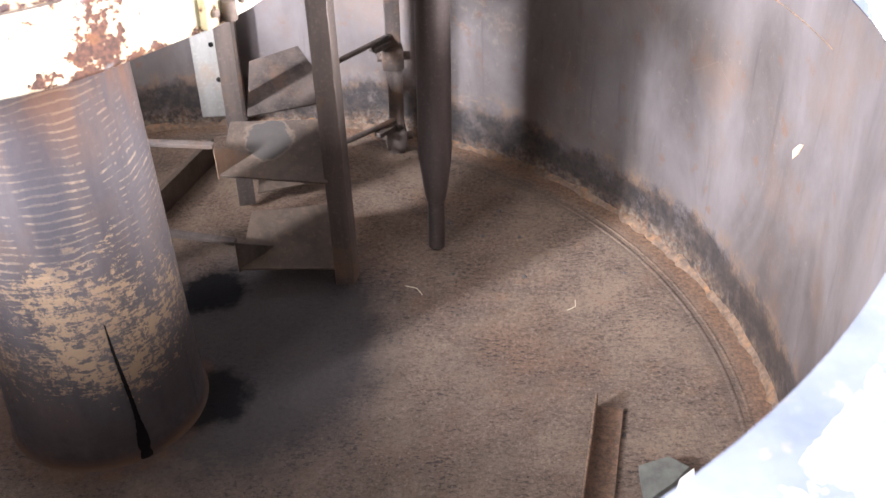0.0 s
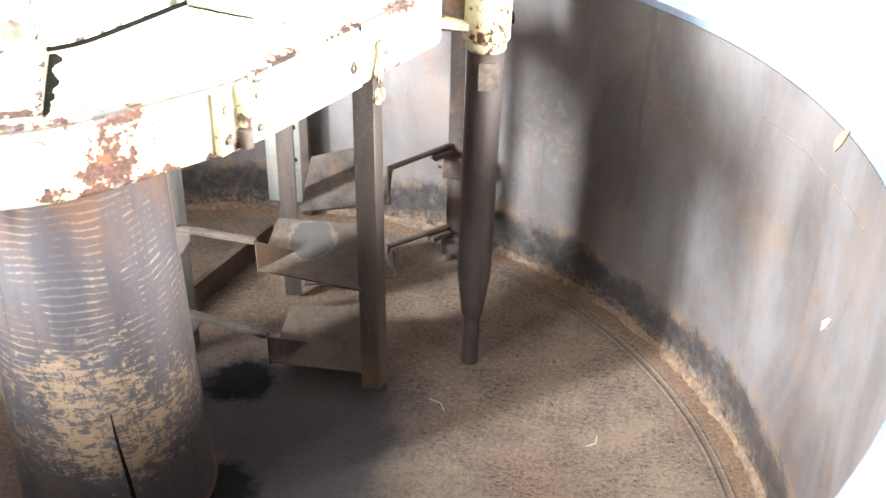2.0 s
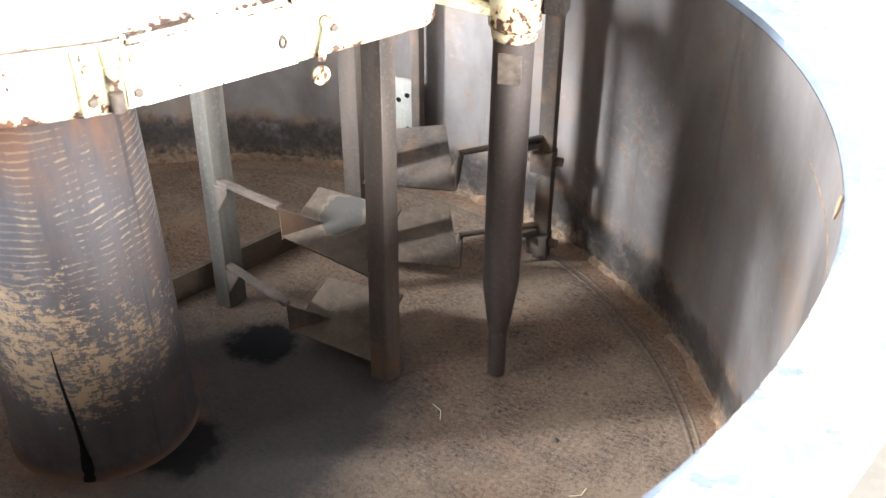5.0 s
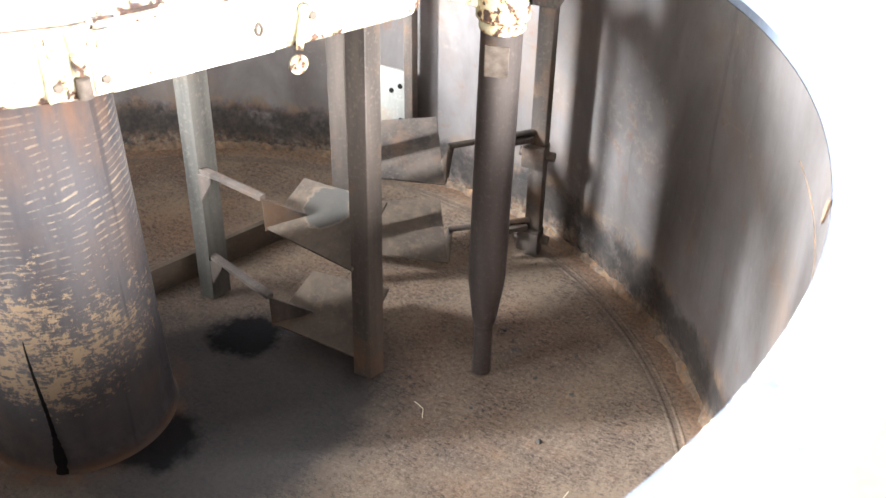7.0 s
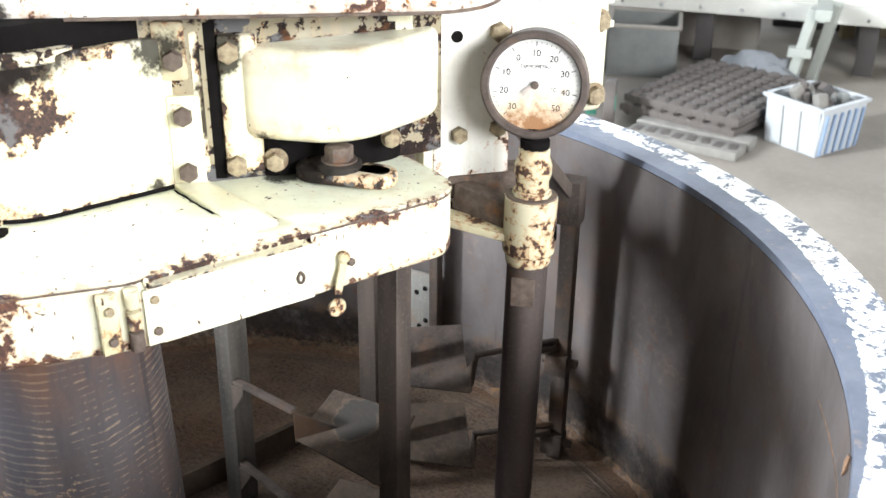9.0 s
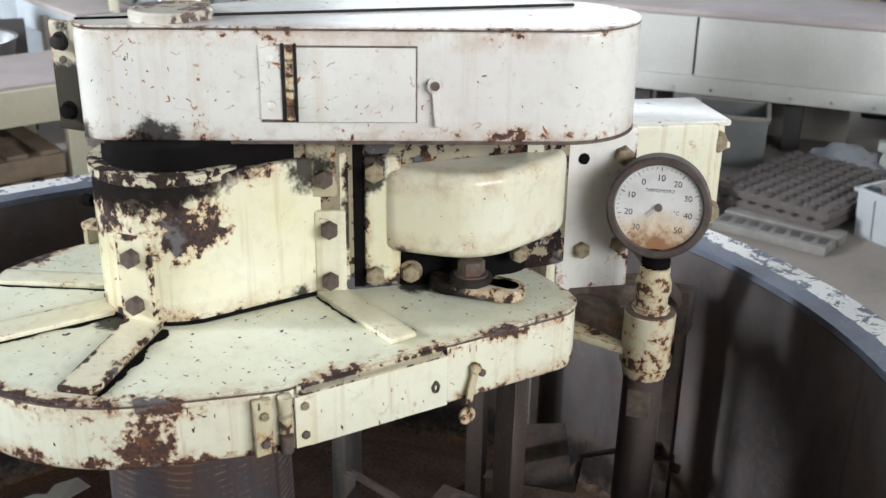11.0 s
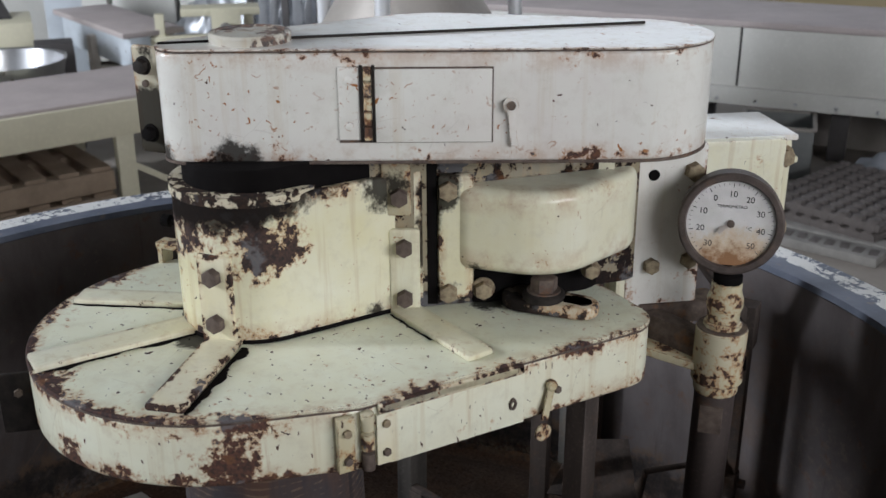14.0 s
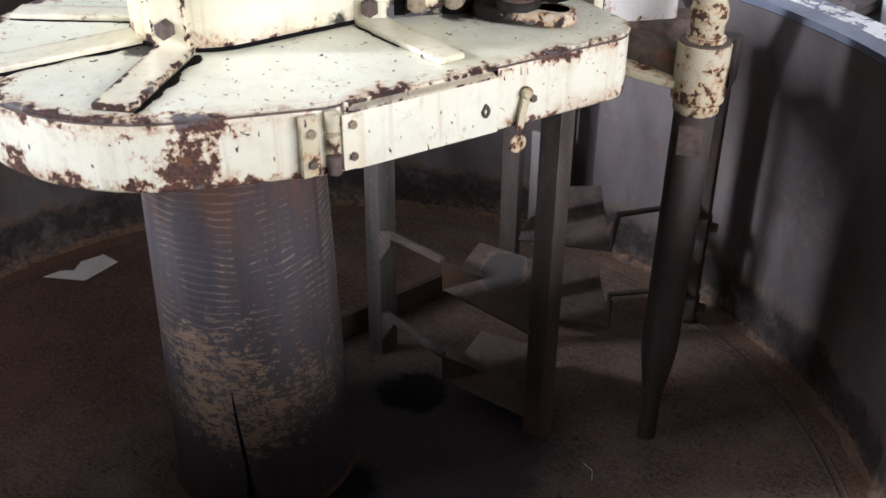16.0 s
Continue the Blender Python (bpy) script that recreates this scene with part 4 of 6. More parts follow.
def column():
    m = Matrix.Translation(CC)
    prof = [(0.152, 0.0005), (0.1495, 0.003), (0.148, 0.008), (0.147, 0.018), (0.146, 0.04)]
    prof += [(0.146 - 0.017 * k / 12, 0.04 + 0.64 * k / 12) for k in range(1, 13)]
    prof += [(0.129, 0.7)]
    col = part("column", lathe(prof, 96, m), M["column"], head, "worn grey-brown steel column with pale scraped rings")
    # oil run down the column
    bm = bmesh.new()
    rows = []
    a0 = math.atan2(1.062 - CC.y, -0.432 - CC.x)
    n = 60
    for i in range(n + 1):
        z = 0.252 - 0.249 * i / n
        w = 0.0008 + 0.0038 * (i / n) ** 0.7 + 0.0035 * (i / n) * noise.noise(Vector((0, 0, z * 60))) + 0.0025 * (i / n) * noise.noise(Vector((4, 0, z * 170)))
        if i > n * 0.72:
            w += 0.0055 * min(1.0, (i / n - 0.72) * 9) * (0.8 + 0.5 * noise.noise(Vector((9, 0, z * 90))))
        r = 0.146 - 0.017 * max(0, z - 0.05) / 0.63 + 0.0015 + 0.0065 * max(0.0, 1 - z / 0.03) ** 2.4
        mid = a0 + 0.02 * math.sin(z * 20) + 0.05 * (i / n)
        row = [bm.verts.new((CC.x + (r + 0.0015 * (1 - abs(k))) * math.cos(mid + k * w / r), CC.y + (r + 0.0015 * (1 - abs(k))) * math.sin(mid + k * w / r), z)) for k in (-1, 0, 1)]
        rows.append(row)
    for a, b in zip(rows, rows[1:]):
        for k in range(2):
            bm.faces.new((a[k], b[k], b[k + 1], a[k + 1]))
    part("oil_run", bm, M["black"], col, "black oil run down the column")


column()

# lower casing
LC = Vector((-0.51, 1.118, 0))
LD = Vector((0.388, 0.9217, 0))
LP = Vector((0.9217, -0.388, 0))
LZ0, LZ1 = 0.675, 0.768


def side(s, off=0.0, z=0.0):
    q = LC + LD * s + LP * (0.297 + off)
    return Vector((q.x, q.y, z))


def lower_casing():
    def corner(s, p, r):
        q = LC + LD * s + LP * p
        return (q.x, q.y, r)

    ring = [(LC.x, LC.y, 0.266), corner(0.07, 0.247, 0.05), corner(0.475, 0.247, 0.05), corner(0.47, -0.21, 0.06), corner(0.1, -0.2, 0.06)]
    casing = part("lower_casing", prism(round_outline(ring), LZ0, LZ1 - 0.005, 0.007), M["casing"], head, "flat cream lower casing with rust patches")
    lid = [(x, y, r + 0.0015) for x, y, r in ring]
    part("lid_joint", prism(round_outline([(x, y, r + 0.0006) for x, y, r in ring]), LZ1 - 0.0085, LZ1 - 0.0055, 0.0005, 1), M["bolt"], casing, "rust-dark joint under the lid")
    part("lid", prism(round_outline(lid), LZ1 - 0.006, LZ1, 0.002, 1), M["lid"], casing)
    # hinged access door on the long side
    door = part("access_door", box(facing(side(0.195, 0.002, 0.7145), LP), 0.195, 0.0725, 0.005, 0.001), M["casing"], casing)
    part("door_seam", box(facing(side(0.195, 0.0, 0.7145), LP), 0.1985, 0.0755, 0.003, 0.0005), M["bolt"], casing, "rusty seam round the door")
    part("door_lip", plate(facing(side(0.186, 0.0045, 0.7585), LP), 0.208, 0.0145, 0.007, 0.002), M["strap"], casing, "chipped cream strip over the door")
    hinge = part("hinge", box(facing(side(0.04, 0.0, 0.72), LP), 0.022, 0.074, 0.01, 0.001), M["fitting"], casing, "rusty cream barrel hinge")
    part("hinge_leaf", box(facing(side(0.091, 0.005, 0.716), LP), 0.024, 0.07, 0.004, 0.001), M["strap"], door)
    for k in range(3):
        z = 0.682 + 0.027 * k
        part("knuckle", lathe([(0.006, 0), (0.0085, 0.001), (0.0085, 0.023), (0.006, 0.024)], 16, Matrix.Translation(side(0.066, 0.008, z))), M["fitting"] if k else M["bolt"], hinge)
    for s, z in ((0.04, 0.738), (0.04, 0.7), (0.091, 0.738), (0.091, 0.698)):
        bolt(hinge if s < 0.06 else door, side(s, 0.006, z), LP, 0.0055, M["bolt_cream"] if z > 0.72 else M["bolt"], "rivet", washer=False)
    # pull ring
    part("pull_ring", rod([side(0.274 + 0.0042 * math.cos(a) * (1.0 if math.sin(a) < 0 else 1 - 0.6 * math.sin(a)), 0.006, 0.711 + 0.0075 * math.sin(a)) for a in [k * math.pi / 6 for k in range(13)]], 0.0021, 6), M["bolt"], door)
    # turn latch with its round tail
    latch = part("latch", bar(side(0.334, 0.006, 0.72), side(0.32, 0.012, 0.676), 0.011, 0.003, 0.0008, LP), M["fitting"], casing, "cream turn latch with a round tail")
    part("latch_tail", lathe([(0.0005, -0.0015), (0.0125, -0.0015), (0.0125, 0.0015), (0.0005, 0.0015)], 20, facing(side(0.318, 0.013, 0.659), LP)), M["fitting"], latch)
    bolt(latch, side(0.346, 0.001, 0.711), LP, 0.0055, M["bolt"], "pin", washer=False)
    part("latch_head", lathe([(0.0005, 0), (0.008, 0), (0.008, 0.006), (0.006, 0.008), (0.0005, 0.008)], 16, facing(side(0.334, 0.003, 0.722), LP)), M["fitting"], latch)
    # grimy plate standing out from the round end
    lug = part("end_lug", plate(facing((-0.6975, 0.896, 0.676), (0.764, -0.645, 0)), 0.05, 0.09, 0.006, 0.001), M["bolt_dark"], casing, "grimy dark plate")
    bolt(lug, Vector((-0.692, 0.894, 0.694)), (0.764, -0.645, 0), 0.006, M["bolt"], washer=False)
    return casing


lower_casing()

# upper casing: a flat drop-shaped belt guard
U1, UR1, U2, UR2 = Vector((-0.545, 1.117, 0)), 0.04, Vector((-0.135, 1.53, 0)), 0.11
UN = Vector((0.6198, -0.7848, 0))
UU = Vector((0.7848, 0.6198, 0))
UZ0, UZ1 = 1.003, 1.15


def front(s, off=0.0, z=0.0):
    q = Vector((-0.5202, 1.0856, 0)) + UU * s + UN * off
    return Vector((q.x, q.y, z))


def upper_casing():
    ring = [(U1.x, U1.y, UR1), (U2.x, U2.y, UR2), (-0.36, 1.395, 0.135)]
    c = part("upper_casing", prism(round_outline(ring), UZ0, UZ1 - 0.004, 0.006), M["upper"], head, "off-white drop-shaped belt guard with rust runs")
    part("lid", prism(round_outline([(x, y, r + 0.001) for x, y, r in ring]), UZ1 - 0.0028, UZ1, 0.001, 1), M["upper"], c)
    part("lid_joint", prism(round_outline([(x, y, r + 0.0006) for x, y, r in ring]), UZ1 - 0.0045, UZ1 - 0.0024, 0.0004, 1), M["bolt"], c, "rust-dark joint under the lid")
    part("foot_edge", prism(round_outline([(x, y, r + 0.0008) for x, y, r in ring]), UZ0 - 0.002, UZ0 + 0.002, 0.0006, 1), M["bolt"], c, "rusted lower edge")
    a, b = Vector((-0.47, 1.214, UZ1 + 0.0015)), Vector((-0.15, 1.6, UZ1 + 0.0015))
    part("lid_seam", bar(a, b, 0.0035, 0.004, 0.001), M["bolt_dark"], c, "dark seam in the lid")
    part("cap", bevel(lathe([(0.053, 0), (0.0535, 0.009), (0.051, 0.0125), (0.046, 0.0128), (0.0445, 0.0105), (0.0005, 0.0105)], 44, pose(-0.499, 1.183, UZ1)), 0.001, 1), M["cap"], c, "chipped round cap")
    seam2 = bar((-0.574, 1.093, UZ1 + 0.001), (-0.53, 1.146, UZ1 + 0.001), 0.005, 0.003, 0.0005)
    part("lid_seam", seam2, M["black"], c)
    # inspection flap
    part("flap", box(facing(front(0.312, 0.002, 1.078), UN), 0.152, 0.094, 0.005, 0.001), M["upper"], c)
    part("flap_seam", box(facing(front(0.292, 0.0, 1.0785), UN), 0.196, 0.0975, 0.003, 0.0005), M["bolt"], c, "rusty seam round the flap")
    leaf = part("flap_leaf", box(facing(front(0.21, 0.0015, 1.081), UN), 0.032, 0.094, 0.004, 0.001), M["upper"], c)
    for k in range(5):
        part("knuckle", lathe([(0.003, 0), (0.005, 0.0006), (0.005, 0.0174), (0.003, 0.018)], 12, Matrix.Translation(front(0.231, 0.0045, 1.034 + 0.0192 * k))), M["fitting"], leaf)
    for off in (-0.0078, 0.0078):
        part("hinge_gap", box(facing(front(0.231 + off, 0.0042, 1.081), UN), 0.0042, 0.099, 0.003, 0.0006), M["bolt_dark"], leaf, "black greasy gap")
    for z in (1.11, 1.052):
        part("rivet", lathe([(0.0005, 0.002), (0.004, 0.0018), (0.0072, 0.0)][::-1], 14, facing(front(0.207, 0.003, z), UN)), M["upper"], leaf)
    latch = part("latch", bar(front(0.412, 0.006, 1.079), front(0.417, 0.006, 1.026), 0.009, 0.003, 0.0006, UN), M["plate"], c, "small turn latch")
    part("latch_head", lathe([(0.0005, 0), (0.0098, 0), (0.0098, 0.004), (0.0005, 0.004)], 20, facing(front(0.412, 0.005, 1.079), UN)), M["plate"], latch)
    part("screw", lathe([(0.0005, 0), (0.0062, 0), (0.0055, 0.004), (0.0005, 0.0045)], 16, facing(front(0.412, 0.008, 1.079), UN)), M["bolt"], latch)
    # end bracket
    n = Vector((0.25, -0.97, 0)).normalized()
    br = part("end_bracket", plate(facing((-0.59, 1.087, 1.077), n), 0.045, 0.142, 0.006, 0.002), M["bracket"], c, "dark chipped end bracket")
    bolt(br, Vector((-0.594, 1.083, 1.122)), n, 0.0095, M["bolt_dark"])
    bolt(br, Vector((-0.592, 1.083, 1.033)), n, 0.0095, M["black"])
    bolt(br, Vector((-0.592, 1.084, 1.099)), n, 0.005, M["bolt"], washer=False)


upper_casing()


def gear_housing():
    ring = [(-0.504, 1.169, 0.105), (-0.362, 1.288, 0.012), (-0.45, 1.385, 0.015)]
    h = part("gear_housing", prism(round_outline(ring), LZ1 + 0.0025, 0.968, 0.004), M["housing"], head, "cream cast gear housing, paint flaked to brown")
    part("housing_ring", lathe([(0.1, 0), (0.108, 0.002), (0.108, 0.016), (0.1, 0.018)], 64, pose(-0.504, 1.169, 0.957)), M["ring"], h, "chipped black and cream ring")
    part("gasket", prism(round_outline([(-0.504, 1.169, 0.1075), (-0.361, 1.287, 0.0145), (-0.45, 1.385, 0.017)]), LZ1, LZ1 + 0.005, 0.001), M["black"], h, "black greasy joint")
    # neck widened to the housing outline, its black stands for shade in the gap
    part("neck", prism(round_outline([(-0.5, 1.17, 0.092), (-0.375, 1.29, 0.012), (-0.45, 1.38, 0.012)]), 0.966, UZ0 + 0.002, 0.001), M["black"], h, "black neck filling the shaded gap")
    # the core behind, which carries the belt guard
    part("core", prism(round_outline([(-0.46, 1.25, 0.06), (-0.32, 1.42, 0.06), (-0.2, 1.6, 0.06)]), LZ1, UZ0, 0.002), M["grimy"], h)
    # ears on both sides of the split
    e1 = Vector((-0.345, 1.303, 0))
    part("ear", plate(facing((e1.x - 0.003, e1.y + 0.004, 0.877), UN), 0.05, 0.19, 0.014, 0.003), M["housing"], h)
    part("split", box(facing((-0.322, 1.331, 0.877), UN), 0.02, 0.21, 0.012, 0.001), M["black"], h, "black greasy split")
    ear = part("ear", plate(facing((-0.293, 1.352, 0.874), UN), 0.05, 0.185, 0.02, 0.005), M["housing"], h)
    for z, mat in ((0.945, M["bolt_cream"]), (0.793, M["bolt_cream"])):
        bolt(ear, Vector((-0.297, 1.34, z)), UN, 0.014, mat, washer=False)
    tab = part("tab", plate(facing((-0.346, 1.288, 0.95), UN), 0.04, 0.075, 0.008, 0.002), M["tab"], h, "dark chipped tab")
    bolt(tab, Vector((-0.341, 1.288, 0.94)), UN, 0.013, M["bolt"], washer=False)
    # swelling of the housing between the split and the plate
    bulge = [(-0.243, 1.47, 0.106), (-0.276, 1.382, 0.035), (-0.193, 1.545, 0.067)]
    part("bulge", prism(round_outline(bulge, 3), 0.828, 0.95, 0.016, 6), M["bulge"], h, "smooth cream swelling of the housing")
    part("back_panel", box(facing((-0.26, 1.47, 0.972), UN), 0.26, 0.062, 0.01, 0.002), M["bulge"], h)
    part("panel_tab", box(facing((-0.17, 1.535, 0.982), UN), 0.03, 0.04, 0.012, 0.002), M["housing"], h)
    bolt(h, Vector((-0.165, 1.526, 0.985)), UN, 0.011, M["bolt_cream"])
    # lug and bolts under the swelling
    lug = part("lug", prism(round_outline([(-0.215, 1.407, 0.03), (-0.133, 1.429, 0.026)]), LZ1 + 0.004, LZ1 + 0.022, 0.004), M["lug"], head, "greasy slotted clamping lug")
    part("slot", prism(round_outline([(-0.15, 1.4255, 0.011), (-0.129, 1.43, 0.012)]), LZ1 + 0.0205, LZ1 + 0.0235, 0), M["black"], lug, "black slot")
    part("boss", lathe([(0.03, 0), (0.03, 0.008), (0.026, 0.011)], 28, pose(-0.183, 1.412, LZ1 + 0.021)), M["bolt_dark"], lug)
    bolt(lug, Vector((-0.183, 1.412, LZ1 + 0.03)), (0, 0, 1), 0.019, M["bolt"], turn=12)
    for x, y, z, r, mat in ((-0.262, 1.376, 0.795, 0.013, M["bolt_cream"]), (-0.155, 1.492, 0.812, 0.011, M["bolt_cream"]), (-0.285, 1.36, 0.79, 0.009, M["bolt_dark"])):
        bolt(head, Vector((x, y, z)), UN, r, mat)
    # block that blackens the recess under the swelling
    part("under_block", prism(round_outline([(-0.3, 1.42, 0.05), (-0.22, 1.53, 0.05)]), LZ1, 0.83, 0.003), M["black"], h, "black block filling the recess under the swelling")
    # grease nipple and back ear on the column side
    part("grease_nipple", lathe([(0.0005, 0.0), (0.011, 0), (0.011, 0.014), (0.006, 0.017), (0.006, 0.026), (0.009, 0.028), (0.009, 0.04), (0.0005, 0.042)], 14, facing((-0.604, 1.135, 0.888), (-0.95, -0.3, 0))), M["black"], h)
    ear_bar = part("back_ear", box(pose(-0.728, 1.217, 0.7975, 0, 0, 14), 0.09, 0.026, 0.011, 0.003), M["fitting"], h, "chipped bracket at the lid's back edge")
    for x, y in ((-0.764, 1.208), (-0.692, 1.226)):
        part("ear_foot", box(pose(x, y, 0.781, 0, 0, 14), 0.01, 0.026, 0.03, 0.002), M["fitting"], ear_bar)
    part("rib", box(pose(-0.59, 1.128, 0.83, 0, 0, 0), 0.01, 0.012, 0.115, 0.002), M["bolt"], h)


gear_housing()


def flat_between(p, q, z):
    """A level pose midway between p and q, its x along them."""
    p, q = Vector(p), Vector(q)
    c = (p + q) / 2
    return pose(c.x, c.y, z, 0, 0, math.degrees(math.atan2(q.y - p.y, q.x - p.x)))


def strap(p_up, n_up, z1, w, inner, outer, mat=None):
    """An angle strap: upright leg on the housing, flat leg out over the casing."""
    mat = mat or M["strap"]
    s = part("strap", plate(flat_between(inner, outer, LZ1 + 0.004), (Vector(outer) - Vector(inner)).length, w, 0.008), mat, head, "cream angle strap with chipped edges")
    if p_up:
        zm = (LZ1 + z1) / 2
        part("strap_leg", plate(facing((*p_up, zm), n_up), w, z1 - LZ1, 0.008), mat, s)
    return s


def strap_line(p, q, w, seed):
    """A thin ragged black line on the lid, along a strap's edge."""
    bm = bmesh.new()
    p, q = Vector(p), Vector(q)
    d = (q - p).normalized()
    s = Vector((-d.y, d.x))
    n = 40
    rows = []
    for i in range(n + 1):
        c = p + (q - p) * (i / n)
        a = w * max(0.12, 0.5 + 1.1 * noise.noise(Vector((i * 0.13, seed, 0))) + 0.3 * noise.noise(Vector((i * 0.83, seed, 3)))) * min(1.0, 6 * (1 - i / n) + 0.1)
        rows.append([bm.verts.new((c.x + s.x * k, c.y + s.y * k, LZ1 + z)) for k, z in ((-0.004, 0.0012), (a * 0.5, 0.0016), (a, 0.0003))])
    for a, b in zip(rows, rows[1:]):
        for k in range(2):
            bm.faces.new((a[k], b[k], b[k + 1], a[k + 1]))
    return part("grease_line", bm, M["black"], head, "ragged black line beside a strap")


s1 = strap((-0.47, 1.068), (0.3, -0.95, 0), 0.893, 0.05, (-0.467, 1.075), (-0.383, 0.905))
for z in (0.865, 0.799):
    bolt(s1, Vector((-0.469, 1.064, z)), (0.3, -0.95, 0), 0.0125, M["bolt"], washer=False)
s2 = strap((-0.337, 1.293), UN, 0.893, 0.042, (-0.345, 1.294), (-0.168, 1.243), M["strap_clean"])
for z in (0.868, 0.792):
    bolt(s2, Vector((-0.334, 1.288, z)), UN, 0.0125, M["bolt"], washer=False)
strap(None, None, 0, 0.042, (-0.58, 1.14), (-0.745, 1.037), M["strap_clean"])
strap(None, None, 0, 0.05, (-0.535, 1.088), (-0.611, 0.875), M["strap_clean"])

# black lines along one edge of each strap
strap_line((-0.432, 1.075), (-0.357, 0.917), 0.011, 1.0)
strap_line((-0.512, 1.08), (-0.587, 0.87), 0.011, 2.0)
strap_line((-0.578, 1.115), (-0.733, 1.018), 0.004, 3.0)
strap_line((-0.345, 1.272), (-0.25, 1.244), -0.006, 4.0)

# white side plate, bracket arm and the box behind
PN = Vector((0.725, -0.69, 0)).normalized()
PU = Vector((-PN.y, PN.x, 0))
PO = Vector((-0.122, 1.615, 0))


def plate_at(s, z, off=0.0):
    q = PO + PU * s + PN * off
    return Vector((q.x, q.y, z))


def side_plate():
    pl = part("side_plate", plate(facing(plate_at(0.02, 0.825, -0.008), PN), 0.115, 0.3, 0.016, 0.003), M["plate"], head, "white side plate, rusted along its foot")
    part("side_web", box(facing(plate_at(-0.045, 0.84, -0.03), PN), 0.014, 0.26, 0.06, 0.002), M["housing"], pl)
    for s, z, r in ((0.0, 0.787, 0.0125), (0.058, 0.793, 0.0125), (0.056, 0.934, 0.0145)):
        bolt(pl, plate_at(s, z), PN, r, M["bolt_cream"], turn=s * 900, washer=False)
    part("bolt_hole", lathe([(0.0005, 0), (0.0085, 0.0), (0.0085, 0.0012), (0.0005, 0.0012)], 18, facing(plate_at(-0.004, 0.93), PN)), M["black"], pl, "black empty bolt hole")
    part("foot_block", box(facing(plate_at(0.05, 0.705, -0.02), PN), 0.13, 0.035, 0.05, 0.004), M["bolt"], pl, "rust-brown foot block")
    arm = part("bracket_arm", bar((-0.14, 1.575, 0.672), (-0.01, 1.605, 0.655), 0.035, 0.014, 0.003), M["fitting"], head, "chipped cream bracket arm")
    part("arm_web", bar((-0.12, 1.615, 0.695), (-0.01, 1.612, 0.68), 0.03, 0.04, 0.002), M["bolt"], arm)
    # gearbox lid behind
    c = Vector((-0.1, 1.95, 0)) + PU * -0.055
    bx = part("rear_box", box(facing((c.x, c.y, 0.845), PN), 0.165, 0.185, 0.15, 0.02, 4), M["rear"], head, "cream rear gearbox with a bolted lid")
    part("box_lid", box(facing((c.x, c.y, 0.936), PN), 0.17, 0.01, 0.155, 0.003), M["plate"], bx)
    q = c + PN * 0.077
    part("box_rib", box(facing((q.x, q.y, 0.9), PN), 0.17, 0.01, 0.012, 0.002), M["housing"], bx)
    for s, z in ((0.062, 0.905), (0.062, 0.785)):
        w = c + PU * s + PN * 0.075
        bolt(bx, Vector((w.x, w.y, z)), PN, 0.015, M["bolt_cream"])
    part("carrier", box(pose(-0.17, 1.8, 0.88, 0, 0, 46), 0.32, 0.08, 0.12, 0.004), M["housing"], head)


side_plate()

# ---------------------------------------------------------------- agitator
def angle_post(p0, p1, d1, d2, w1, w2, t=0.006):
    """An angle-iron post; its corner runs from p0 to p1, its legs along d1 and d2."""
    bm = bmesh.new()
    d1, d2 = Vector((*d1, 0)).normalized(), Vector((*d2, 0)).normalized()
    prof = [Vector((0, 0, 0)), d1 * w1, d1 * w1 + d2 * t, d1 * t + d2 * t, d2 * w2 + d1 * t, d2 * w2]
    lo = [bm.verts.new(Vector(p0) + q) for q in prof]
    hi = [bm.verts.new(Vector(p1) + q) for q in prof]
    k = len(prof)
    for i in range(k):
        bm.faces.new((lo[i], lo[(i + 1) % k], hi[(i + 1) % k], hi[i]))
    bm.faces.new(lo[::-1])
    bm.faces.new(hi)
    bmesh.ops.recalc_face_normals(bm, faces=bm.faces[:])
    return bevel(bm, 0.0012, 1)


def sheet(corners, t=0.005, b=0.0008):
    """A flat plate through three or more corners, t thick."""
    bm = bmesh.new()
    ps = [Vector(c) for c in corners]
    n = (ps[1] - ps[0]).cross(ps[2] - ps[0]).normalized()
    a = [bm.verts.new(p + n * t / 2) for p in ps]
    c = [bm.verts.new(p - n * t / 2) for p in ps]
    k = len(ps)
    bm.faces.new(a)
    bm.faces.new(c[::-1])
    for i in range(k):
        bm.faces.new((a[i], c[i], c[(i + 1) % k], a[(i + 1) % k]))
    bmesh.ops.recalc_face_normals(bm, faces=bm.faces[:])
    return bevel(bm, b, 1) if b else bm


